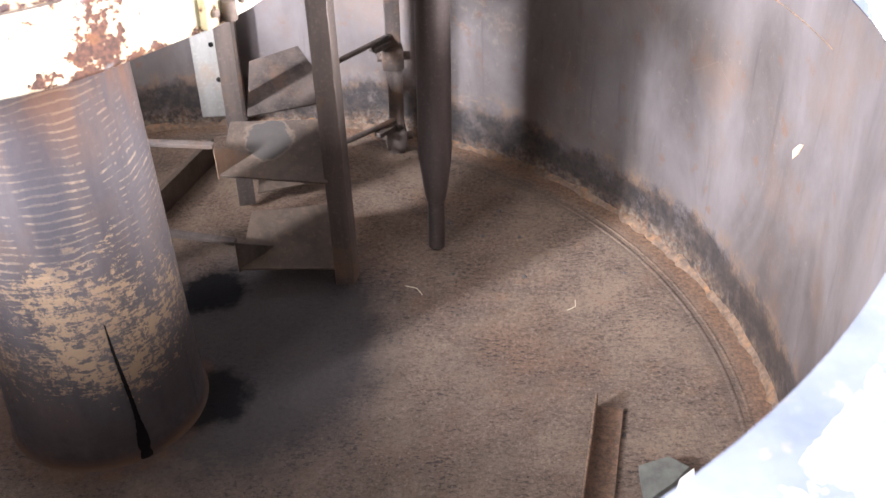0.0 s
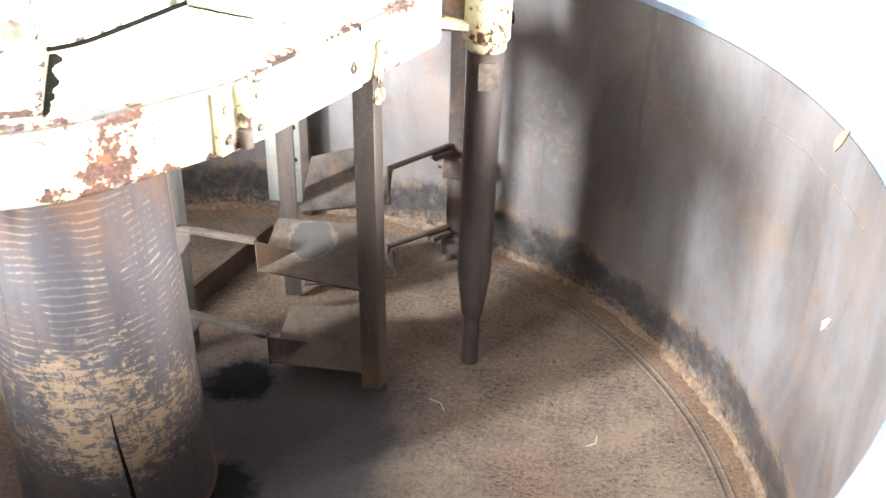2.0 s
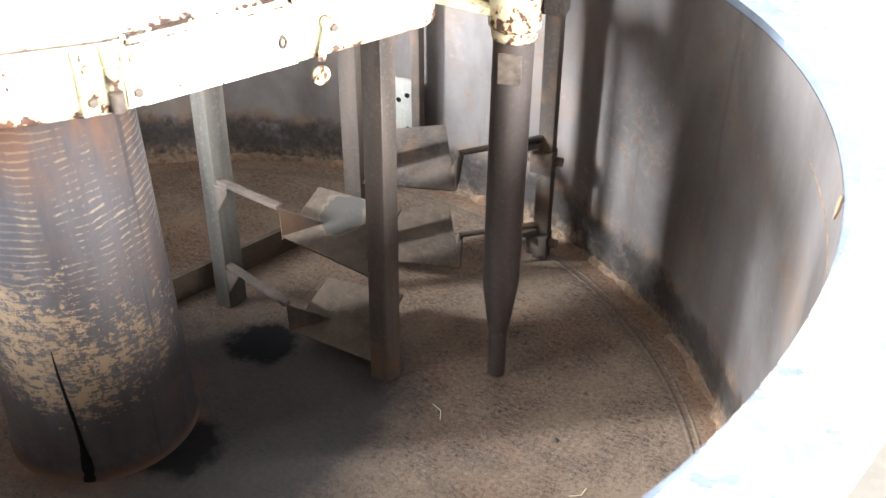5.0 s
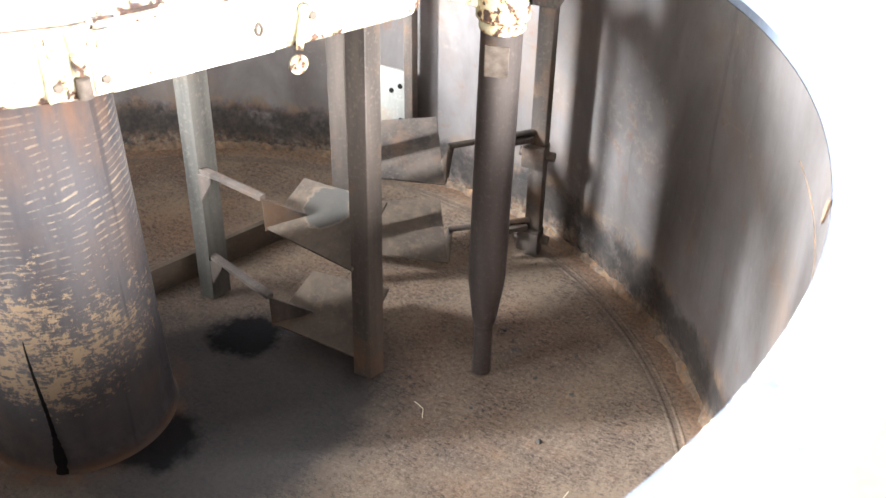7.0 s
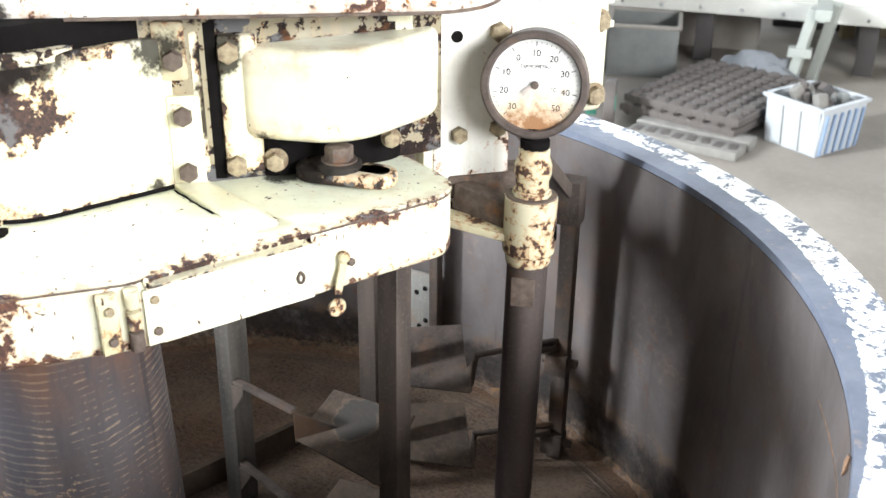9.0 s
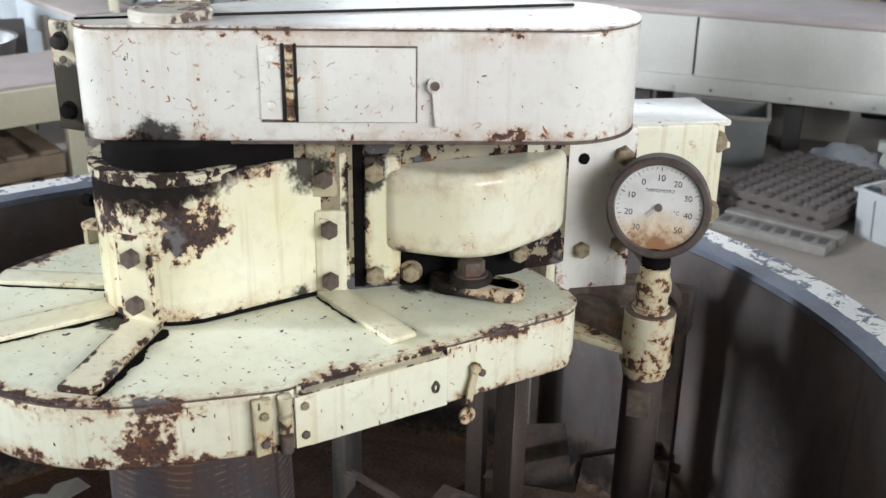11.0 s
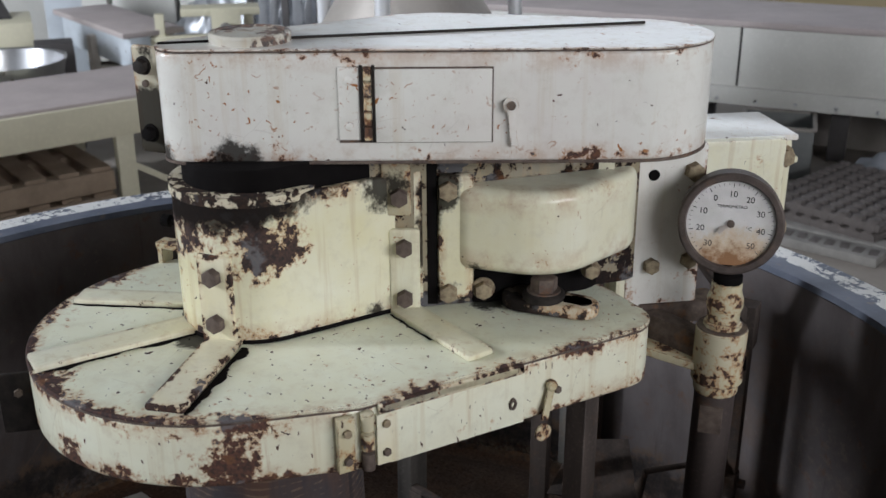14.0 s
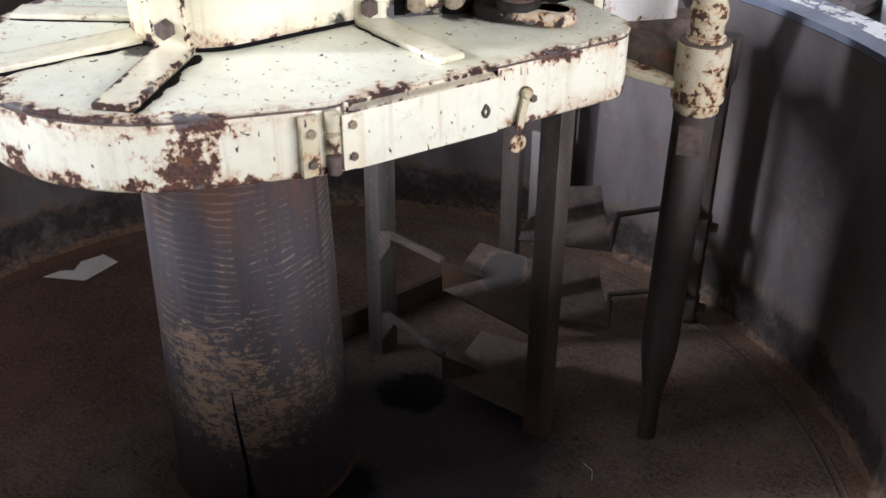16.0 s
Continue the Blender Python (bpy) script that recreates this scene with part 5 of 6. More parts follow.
def agitator():
    t = thing("agitator", (-0.34, 1.62, 0.0), "brown steel agitator frame of angle posts and tilted blades", "agitator")
    part("post", angle_post((-0.148, 1.48, 0.001), (-0.162, 1.513, 0.69), (-1, -0.08), (0.25, 1), 0.034, 0.03), M["iron"], t)
    part("post", angle_post((-0.52, 1.508, 0.001), (-0.516, 1.515, 0.69), (-1, -0.15), (0.12, 1), 0.03, 0.042), M["iron_grey"], t, "grey worn angle post")
    part("post", angle_post((-0.368, 1.735, 0.012), (-0.368, 1.738, 0.69), (-0.96, -0.28), (-0.28, 0.96), 0.033, 0.03), M["iron"], t)
    part("crosshead", box(pose(-0.34, 1.6, 0.67, 0, 0, 10), 0.42, 0.26, 0.034, 0.004), M["iron"], t)
    for z, x0, y0, y1, zz in ((0.212, -0.37, 1.5, 1.6, 0.268), (0.033, -0.352, 1.474, 1.584, 0.09)):
        bl = part("blade", sheet([(x0, y0, z + 0.006), (-0.18, 1.482, z), (-0.2, 1.615, zz - 0.004), (x0 + 0.01, y1, zz)]), M["blade"], t, "tilted tan steel blade")
        x = x0
        part("bracket", sheet([(x, y0, z), (x, y0 - 0.002, z + 0.066), (x + 0.058, y0 + 0.047, z + 0.026)], 0.004), M["iron"], bl)
        part("arm", bar((-0.526, 1.52, z + 0.063), (x0 + 0.001, y0, z + 0.066), 0.014, 0.008, 0.001), M["iron"], t)
        part("gusset", sheet([(-0.522, 1.512, z + 0.058), (-0.49, 1.51, z + 0.06), (-0.49, 1.51, z + 0.05), (-0.522, 1.512, z + 0.0)], 0.005), M["iron"], t)
    # blades on the far post
    for z, zz, dx in ((0.19, 0.268, 0.0), (0.02, 0.09, 0.01)):
        bl = part("blade", sheet([(-0.36, 1.73, z + 0.02), (-0.196 + dx, 1.795, z + 0.02), (-0.28 + dx, 1.9, zz + 0.01), (-0.37, 1.85, zz)]), M["iron"] if z > 0.1 else M["blade"], t, "tilted brown steel blade")
        part("bracket", sheet([(-0.196 + dx, 1.797, z + 0.02), (-0.204 + dx, 1.818, zz), (-0.225 + dx, 1.83, z + 0.045)], 0.004), M["blade"], bl)
    # bar that sweeps the floor
    part("floor_bar", bar((-0.645, 1.41, 0.028), (-0.492, 1.93, 0.028), 0.012, 0.055), M["blade"], t, "low sweeping bar")


agitator()


def scraper():
    t = thing("wall_scraper", (-0.095, 1.967, 0.0), "dark brown scraper bar standing at the tub wall", "scraper")
    part("bar", box(pose(-0.095, 1.968, 0.285, 0, 0, 8), 0.03, 0.03, 0.57, 0.003), M["iron"], t)
    part("top_plate", box(pose(-0.108, 1.962, 0.562, 0, 0, 8), 0.07, 0.04, 0.085, 0.003), M["iron"], t)
    part("hanger", bar((-0.1, 1.96, 0.58), (-0.2, 1.8, 0.82), 0.04, 0.02, 0.002), M["iron"], t)
    for z, zr, p in ((0.226, 0.275, (-0.205, 1.82)), (0.04, 0.082, (-0.215, 1.84))):
        cl = part("clamp", box(pose(-0.097, 1.958, z, 0, 0, 8), 0.045, 0.04, 0.045, 0.006), M["iron"], t)
        part("clamp_bolt", lathe([(0.009, -0.034), (0.009, 0.034)], 12, pose(-0.095, 1.962, z, 0, 90, 8)), M["bolt"], cl)
        tip = Vector((p[0], p[1], zr))
        arm = part("arm", rod([(-0.1, 1.955, zr), tip], 0.0058, 10), M["iron"], t, "thin rod arm")
        part("arm_drop", rod([tip + Vector((0.003, 0.004, 0.002)), tip + Vector((-0.003, -0.003, -0.062))], 0.0058, 10), M["iron"], arm)
        part("arm_pad", box(pose(-0.118, 1.93, zr - 0.012, 0, 0, 52), 0.05, 0.02, 0.012, 0.003), M["iron"], arm)


scraper()


def far_scraper():
    t = thing("far_wall_scraper", (-0.475, 2.075, 0.0), "dull grey perforated scraper plate at the far tub wall", "scraper")
    pl = part("plate", box(pose(-0.503, 2.08, 0.143, 0, 0, 4), 0.083, 0.008, 0.226, 0.002), M["plate_dull"], t)
    for x, z in ((-0.479, 0.22), (-0.5, 0.206), (-0.478, 0.14), (-0.494, 0.122)):
        part("hole", lathe([(0.0005, 0), (0.006, 0), (0.006, 0.001), (0.0005, 0.001)], 12, facing((x, 2.0758 + 0.07 * (x + 0.503), z), (0.07, -1, 0))), M["black"], pl, "black bolt hole")
    part("bar", box(pose(-0.452, 2.078, 0.33, 0, 0, 4), 0.02, 0.025, 0.65, 0.002), M["iron"], t)
    part("hanger", bar((-0.47, 2.07, 0.64), (-0.42, 1.66, 0.72), 0.04, 0.02, 0.002), M["iron"], t)


far_scraper()

# ---------------------------------------------------------------- thermometer
def text_mesh(name, s, size, mat, parent, m):
    cu = bpy.data.curves.new(name, "FONT")
    cu.body, cu.size, cu.align_x, cu.align_y = s, size, "CENTER", "CENTER"
    ob = bpy.data.objects.new(name, cu)
    scene.collection.objects.link(ob)
    me = bpy.data.meshes.new_from_object(ob.evaluated_get(bpy.context.evaluated_depsgraph_get()))
    bpy.data.objects.remove(ob)
    return link(name, me, mat, parent, smooth=False, m=m)


def disc(r, m):
    bm = bmesh.new()
    bmesh.ops.create_circle(bm, cap_ends=True, cap_tris=True, segments=64, radius=r, matrix=m)
    return bm


def thermometer():
    t = thing("thermometer", (0.0, 1.604, 0.0), "dial thermometer on a long brown steel probe tube", "thermometer")
    ax, _ = span((-0.002, 1.599, 0.002), (0.002, 1.618, 0.9))
    part("tip", lathe([(0.013, 0.0), (0.0158, 0.003), (0.0158, 0.12), (0.012, 0.122)], 24, ax), M["probe"], t)
    part("tube", lathe([(0.016, 0.1), (0.019, 0.108), (0.0205, 0.118), (0.0295, 0.19), (0.03, 0.21), (0.03, 0.63)], 40, ax), M["probe"], t, "brown steel probe tube with a tapered end")
    part("ring", lathe([(0.031, 0.614), (0.033, 0.617), (0.033, 0.626), (0.031, 0.632)], 32, ax), M["fitting"], t)
    part("collar", bevel(lathe([(0.0365, 0.632), (0.038, 0.634), (0.038, 0.716), (0.0365, 0.718)], 40, ax), 0.001, 1), M["fitting"], t, "chipped yellow-cream collar")
    part("collar_top", lathe([(0.0235, 0.7185), (0.037, 0.7185), (0.036, 0.7205), (0.0235, 0.7205)], 36, ax, closed=True), M["bolt"], t, "rust-brown top of the collar")
    part("nipple", lathe([(0.028, 0.718), (0.028, 0.727), (0.0235, 0.729), (0.0235, 0.742), (0.0265, 0.752), (0.0265, 0.765), (0.022, 0.778), (0.022, 0.79), (0.019, 0.792)], 10, ax), M["fitting"], t, "flaked cream pipe nipple")
    part("neck", lathe([(0.019, 0.788), (0.021, 0.79), (0.021, 0.802), (0.016, 0.804), (0.016, 0.82)], 12, ax), M["black"], t)
    n = Vector((0.4, -0.9, 0.13)).normalized()
    hub = Vector((-0.001, 1.612, 0.882))
    face = facing(hub, n)
    R = 0.0725
    part("case", lathe([(R - 0.008, -0.045), (R, -0.04), (R + 0.001, -0.01), (R + 0.001, 0.006), (R - 0.002, 0.0085), (R - 0.009, 0.0085), (R - 0.011, 0.004), (R - 0.011, 0.0), (0.0005, 0.0)], 72, face), M["bezel"], t, "brown round dial case")
    dial = disc(R - 0.0105, Matrix())
    part("dial", dial, M["dial"], t, "white dial, rust-stained low down", m=face @ pose(0, 0, 0.001))
    dial_face = t.children[-1]

    def on(a, r, turn=0.0):
        return face @ pose(r * math.sin(radians(a)), r * math.cos(radians(a)), 0.0018, 0, 0, turn)

    for i, s in enumerate(("30", "20", "10", "0", "10", "20", "30", "40", "50")):
        text_mesh("numeral", s, 0.0122, M["ink"], dial_face, on((i - 4) * 34.0, 0.0425))
    text_mesh("lettering", "TERMOMETRO", 0.0062, M["ink"], dial_face, on(0, 0.0245))
    text_mesh("lettering", "°C", 0.0075, M["ink"], dial_face, face @ pose(0.0255, -0.006, 0.0018))
    tick = box(Matrix(), 0.0006, 0.003, 0.0004, 0)
    big = box(Matrix(), 0.001, 0.006, 0.0004, 0)
    tm, gm = bpy.data.meshes.new("tick"), bpy.data.meshes.new("tick_long")
    tick.to_mesh(tm), big.to_mesh(gm)
    tick.free(), big.free()
    for i in range(81):
        a = -136 + 3.4 * i
        if i % 2 == 0 or i % 10 == 0:
            link("tick", gm if i % 10 == 0 else tm, M["ink"], dial_face, smooth=False, m=on(a, 0.0555 if i % 10 == 0 else 0.057, -a))
    part("needle", sheet([face @ Vector((0.002, 0.001, 0.004)), face @ Vector((-0.001, 0.003, 0.004)), face @ Vector((-0.019, -0.009, 0.004)), face @ Vector((-0.015, -0.0165, 0.004))], 0.0008, 0), M["hopper"], t, "short grey needle")
    part("hub", lathe([(0.0055, 0.0), (0.0055, 0.005), (0.002, 0.0055), (0.0005, 0.0055)], 18, face), M["iron"], t)
    glass = part("glass", disc(R - 0.0105, face @ pose(0, 0, 0.0065)), None, t, "dusty dial glass")
    g = bpy.data.materials.new("dial_glass")
    g.use_nodes = True
    bs = g.node_tree.nodes["Principled BSDF"]
    bs.inputs["Transmission Weight"].default_value = 1.0
    bs.inputs["Roughness"].default_value = 0.02
    bs.inputs["IOR"].default_value = 1.05
    glass.data.materials.append(g)
    glass.visible_shadow = False
    # square label plate on the tube
    q = ax @ Vector((0, 0, 0.578))
    nn = Vector((0.32, -0.95, 0))
    part("tag_plate", box(facing(q + nn.normalized() * 0.0305, nn), 0.034, 0.046, 0.004, 0.001), M["bolt"], t, "square corroded tag plate")
    # stop-screw on the collar
    bolt(t, ax @ Vector((-0.034, -0.019, 0.665)), (-0.9, -0.5, 0), 0.009, M["black"], "screw")


thermometer()

# ---------------------------------------------------------------- scraps in the tub
def scraps():
    card = part("card_scrap", sheet([(-1.283, 1.29, 0.004), (-1.2, 1.333, 0.004), (-1.166, 1.4, 0.03), (-1.24, 1.418, 0.012), (-1.265, 1.375, 0.006), (-1.25, 1.345, 0.004), (-1.272, 1.328, 0.004)], 0.0025, 0), M["card"], smooth=False)
    tagged(card, "torn white card scrap on the tub floor", "card scrap")
    a = part("angle_offcut", angle_post((0, 0, 0), (0, 0, 0.34), (1, 0), (0, 1), 0.045, 0.03, 0.004), M["tub_floor"], m=Matrix.Translation((0.252, 1.16, 0.003)) @ pose(0, 0, 0, 90, 0, -11))
    tagged(a, "rust-brown angle iron offcut lying on the tub floor", "offcut")
    p = thing("broken_lump", (0.335, 1.0, 0.0), "broken grey lump with a white face", "lump")
    bm = sheet([(0.3, 1.02, 0.012), (0.345, 1.035, 0.016), (0.372, 1.01, 0.02), (0.345, 0.985, 0.012), (0.3, 0.95, 0.01)], 0.02, 0.002)
    part("lump", bm, M["stone"], p)
    part("white_face", sheet([(0.352, 0.99, 0.026), (0.374, 1.006, 0.03), (0.372, 0.96, 0.012), (0.335, 0.95, 0.012)], 0.004, 0), M["card"], p)
    rnd = random.Random(4)
    me = bpy.data.meshes.new("crumb")
    bm = bmesh.new()
    bmesh.ops.create_icosphere(bm, subdivisions=2, radius=1.0)
    for v in bm.verts:
        v.co *= 1 + 0.5 * noise.noise(v.co * 2.2)
    bm.to_mesh(me)
    bm.free()
    spots = [(0.155, 1.627), (0.085, 1.632), (0.342, 1.511), (0.02, 1.68), (-0.02, 1.72), (0.12, 1.72), (0.29, 1.1), (0.03, 1.51), (0.16, 1.5)]
    for i in range(46):
        if i < len(spots):
            x, y = spots[i]
            s = rnd.uniform(0.0025, 0.0045)
        else:
            an, r = rnd.uniform(-0.9, 1.9), RT * math.sqrt(rnd.uniform(0.1, 0.93))
            x, y = TC.x + r * math.cos(an), TC.y + r * math.sin(an)
            s = rnd.uniform(0.001, 0.0022)
        c = link("crumb", me, M["dark"] if i < 4 else M["weld"], m=pose(x, y, s * 0.4, 0, 0, rnd.uniform(0, 360)) @ Matrix.Diagonal((s * 1.3, s, s * 0.6, 1)))
        tagged(c, "dark crumb of dried mix on the tub floor", "crumb", "crumbs on the tub floor")
    for x, y, a, k in ((-0.035, 1.466, 140, 0.02), (0.244, 1.411, 60, 0.016)):
        pts = [(x + k * (q - 2) / 2 * math.cos(radians(a)) - 0.004 * abs(q - 2) * math.sin(radians(a)), y + k * (q - 2) / 2 * math.sin(radians(a)) + 0.004 * abs(q - 2) * math.cos(radians(a)), 0.002) for q in range(5)]
        s = part("straw", rod(pts, 0.0007, 5), M["straw"])
        tagged(s, "short pale straw on the tub floor", "straw", "straws in the tub")
    for an, z, k, mat in ((0.138, 0.372, 1.0, "flake"), (0.236, 0.6, 1.3, "flake_dull")):
        outline = [(0.0, 0.0, 0.0), (0.012, 0.014, 0), (0.022, 0.034, 0), (0.012, 0.03, 0), (-0.004, 0.012, 0)]
        fl = part("wall_flake", sheet([(x * k, y * k, zz) for x, y, zz in outline], 0.002, 0), M[mat], m=facing((TC.x + (RT - 0.002) * math.cos(an), TC.y + (RT - 0.002) * math.sin(an), z), (-math.cos(an), -math.sin(an), 0)))
        tagged(fl, "pale paint flake stuck to the tub wall", "flake", "flakes on the tub wall")


M["stone"] = plain("grey_stone", (0.16, 0.16, 0.14), 0.8, 0, 0.5, 40)
M["straw"] = plain("straw", (0.6, 0.52, 0.38), 0.8, 0, 0.1)
M["flake_dull"] = plain("flake_rust", (0.27, 0.16, 0.1), 0.8, 0, 0.3, 30)
M["flake"] = plain("flake_tan", (0.5, 0.36, 0.25), 0.8, 0, 0.1)
scraps()


# ---------------------------------------------------------------- the hall's machines
def obox(parent, name, x, y, z0, z1, w, d, yaw, mat, b=0.006, label=""):
    return part(name, box(pose(x, y, (z0 + z1) / 2, 0, 0, yaw), w, d, z1 - z0, b), M[mat], parent, label)


def low_conveyor():
    """A long conveyor table with a grey belt and cream side panels, seen past the tub."""
    a, e = Vector((-4.3, 1.2, 0)), Vector((-3.55, 4.3, 0))
    u = (e - a).normalized()
    s = Vector((-u.y, u.x, 0))
    L = (e - a).length
    yaw = math.degrees(math.atan2(u.y, u.x))
    mid = (a + e) / 2 + s * 0.38
    t = thing("conveyor_table", (mid.x, mid.y, GROUND), "low cream conveyor table with a grey belt", "conveyor")
    obox(t, "belt", mid.x, mid.y, 0.165, 0.205, L, 0.72, yaw, "belt", 0.01)
    for o in (0.0, 0.76):
        q = (a + e) / 2 + s * o
        obox(t, "side_panel", q.x, q.y, 0.02, 0.19, L + 0.02, 0.03, yaw, "cream_far")
    for k in (0.12, 0.42, 0.66, 0.92):
        for o in (0.02, 0.74):
            q = a + u * (L * k) + s * o
            obox(t, "leg", q.x, q.y, GROUND, 0.02, 0.09, 0.05, yaw, "cream_far", 0.003)
    for k in (0.66,):
        q0, q1 = a + u * (L * k) + s * 0.02, a + u * (L * k + 0.28) + s * 0.02
        part("brace", bar((q0.x, q0.y, -0.12), (q1.x, q1.y, -0.3), 0.03, 0.03), M["cream_far"], t)
    # pallets under it
    for j, zz in enumerate((0.0, 0.13)):
        p = thing("pallet", (-4.25, 2.75, GROUND + zz), "grey weathered wooden pallet under the conveyor table", "pallet", "pallets under the conveyor")
        for k in range(7):
            q = Vector((-4.25, 2.75, 0)) + u * (k - 3) * 0.16
            obox(p, "slat", q.x - 0.1, q.y, GROUND + zz + 0.1, GROUND + zz + 0.12, 0.1, 0.78, yaw, "wood", 0.003)
        for o in (-0.36, 0, 0.36):
            q = Vector((-4.35, 2.75, 0)) + s * o
            obox(p, "stringer", q.x, q.y, GROUND + zz, GROUND + zz + 0.1, 1.08, 0.09, yaw, "wood", 0.003)


def long_conveyor():
    """The long covered conveyor behind the mixer."""
    a, e = Vector((-4.2, 5.55, 0)), Vector((1.0, 6.7, 0))
    u = (e - a).normalized()
    s = Vector((-u.y, u.x, 0))
    L = (e - a).length
    yaw = math.degrees(math.atan2(u.y, u.x))
    mid = (a + e) / 2 + s * 0.4
    t = thing("covered_conveyor", (mid.x, mid.y, GROUND), "long covered conveyor with off-white side panels", "conveyor")
    obox(t, "top", mid.x, mid.y, 0.36, 0.4, L, 0.85, yaw, "belt", 0.012, "grey-pink dusty top")
    joints = (0.0, 0.72, 2.43, 4.1, L)
    for p0, p1 in zip(joints, joints[1:]):
        for o in (0.0, 0.8):
            q = a + u * ((p0 + p1) / 2) + s * o
            obox(t, "panel", q.x, q.y, 0.02, 0.36, p1 - p0 - 0.014, 0.02, yaw, "white_far", 0.004)
    q = (a + e) / 2 - s * 0.02
    rail = obox(t, "rail", q.x, q.y, -0.08, 0.02, L, 0.06, yaw, "white_far", 0.004, "white lower rail")
    for i in range(24):
        q = a + u * (L * (i + 0.5) / 24) - s * 0.051
        part("rivet", lathe([(0.012, 0.0), (0.01, 0.004), (0.0005, 0.006)], 8, facing((q.x, q.y, -0.05), -s)), M["steel_far"], rail)
    obox(t, "bed", mid.x, mid.y, -0.08, 0.3, L - 0.1, 0.7, yaw, "dark", 0.004, "dark inside")
    for i in range(6):
        for o in (0.08, 0.72):
            q = a + u * (L * (i + 0.4) / 6) + s * o
            obox(t, "leg", q.x, q.y, GROUND, -0.08, 0.1, 0.08, yaw, "dark", 0.003)


def trays():
    """Stacked egg-box trays, a broken slab and a crate on the floor beyond the tub."""
    yaw = -9
    cup = bmesh.new()
    bmesh.ops.create_cone(cup, cap_ends=True, segments=8, radius1=0.035, radius2=0.024, depth=0.013)
    me = bpy.data.meshes.new("cup")
    cup.to_mesh(me)
    cup.free()
    for j, z in enumerate((GROUND + 0.07, GROUND + 0.118)):
        t = thing("moulded_tray", (-0.88, 5.37, z), "brown-grey moulded tray with rows of cups, stacked", "tray", "stacked trays")
        m = pose(-0.88 + 0.012 * j, 5.37 + 0.015 * j, z, 0, 0, yaw)
        part("sheet", box(m @ pose(0, 0, 0.006), 0.6, 0.8, 0.012, 0.003), M["tray"], t)
        if j == 1:
            for x in range(8):
                for y in range(11):
                    link("cup", me, M["tray"], t, m=m @ pose(-0.262 + 0.075 * x, -0.365 + 0.073 * y, 0.02))
        part("rim", box(m @ pose(0, -0.4, -0.006), 0.61, 0.016, 0.036, 0.004), M["tray"], t)
        part("rim", box(m @ pose(0.3, 0, -0.006), 0.016, 0.8, 0.036, 0.004), M["tray"], t)
        for x in range(8):
            link("scallop", me, M["tray"], t, m=m @ pose(-0.262 + 0.075 * x, -0.404, -0.008, 90, 0, 0))
    s = thing("perforated_slab", (-0.84, 4.82, GROUND), "pale broken perforated slab on the floor", "slab")
    m = pose(-0.84, 4.83, GROUND, 0, 0, -2)
    part("slab", box(m @ pose(0, 0, 0.022), 0.54, 0.15, 0.044, 0.008), M["slab"], s)
    for k in range(8):
        part("pit", box(m @ pose(-0.23 + 0.066 * k, -0.01 + 0.008 * (k % 3), 0.0415, 0, 0, 7 * (k % 3)), 0.042, 0.075, 0.012, 0.004), M["tray"], s, "dark pit")
    part("ledge", box(m @ pose(0.0, 0.13, 0.026), 0.56, 0.1, 0.052, 0.01), M["slab"], s)

    t = thing("crate", (-0.362, 5.19, GROUND), "white ribbed plastic crate filled with scrap parts", "crate")
    m = pose(-0.362, 5.19, GROUND, 0, 0, -24)
    w, d, h = 0.29, 0.3, 0.225
    part("bottom", box(m @ pose(0, 0, 0.02), w * 0.9, d * 0.9, 0.02, 0.004), M["crate"], t)
    for x, y, sx, sy, ry, rx in ((0, -d / 2, w, 0.012, 0, 5), (0, d / 2, w, 0.012, 0, -5), (-w / 2, 0, 0.012, d, -5, 0), (w / 2, 0, 0.012, d, 5, 0)):
        sd = part("side", box(m @ pose(x, y, h / 2, rx, ry, 0), sx, sy, h, 0.003), M["crate"], t)
        long = y != 0
        for k in range(2 if long else 6):
            o = -0.17 + 0.34 * k if long else -0.42 + 0.168 * k
            px, py = (x + o * w, y + (-0.008 if y < 0 else 0.008)) if long else (x + (-0.011 if x < 0 else 0.011), y + o * d)
            part("rib", box(m @ pose(px, py, h / 2 - 0.01, rx, ry, 0), 0.005 if long else 0.01, 0.006 if long else 0.016, h * 0.86, 0.002), M["slab"] if long else M["crate_blue"], sd)
    for x, y, sx, sy in ((0, -d / 2 - 0.012, w + 0.045, 0.022), (0, d / 2 + 0.012, w + 0.045, 0.022), (-w / 2 - 0.012, 0, 0.022, d + 0.045), (w / 2 + 0.012, 0, 0.022, d + 0.045)):
        part("lip", box(m @ pose(x, y, h), sx, sy, 0.018, 0.004), M["crate"], t)
    rnd = random.Random(8)
    for k in range(26):
        q = m @ pose(rnd.uniform(-0.1, 0.1), rnd.uniform(-0.1, 0.1), h - 0.05 + rnd.uniform(0, 0.07), rnd.uniform(0, 90), rnd.uniform(0, 90), rnd.uniform(0, 180))
        ob = part("scrap_part", box(q, rnd.uniform(0.04, 0.09), rnd.uniform(0.03, 0.06), rnd.uniform(0.02, 0.045), 0.006), M[rnd.choice(["dark", "tray", "tray", "dark_bin", "slab"])])
        tagged(ob, "grimy scrap part heaped in the white crate", "scrap part", "scrap in the crate")


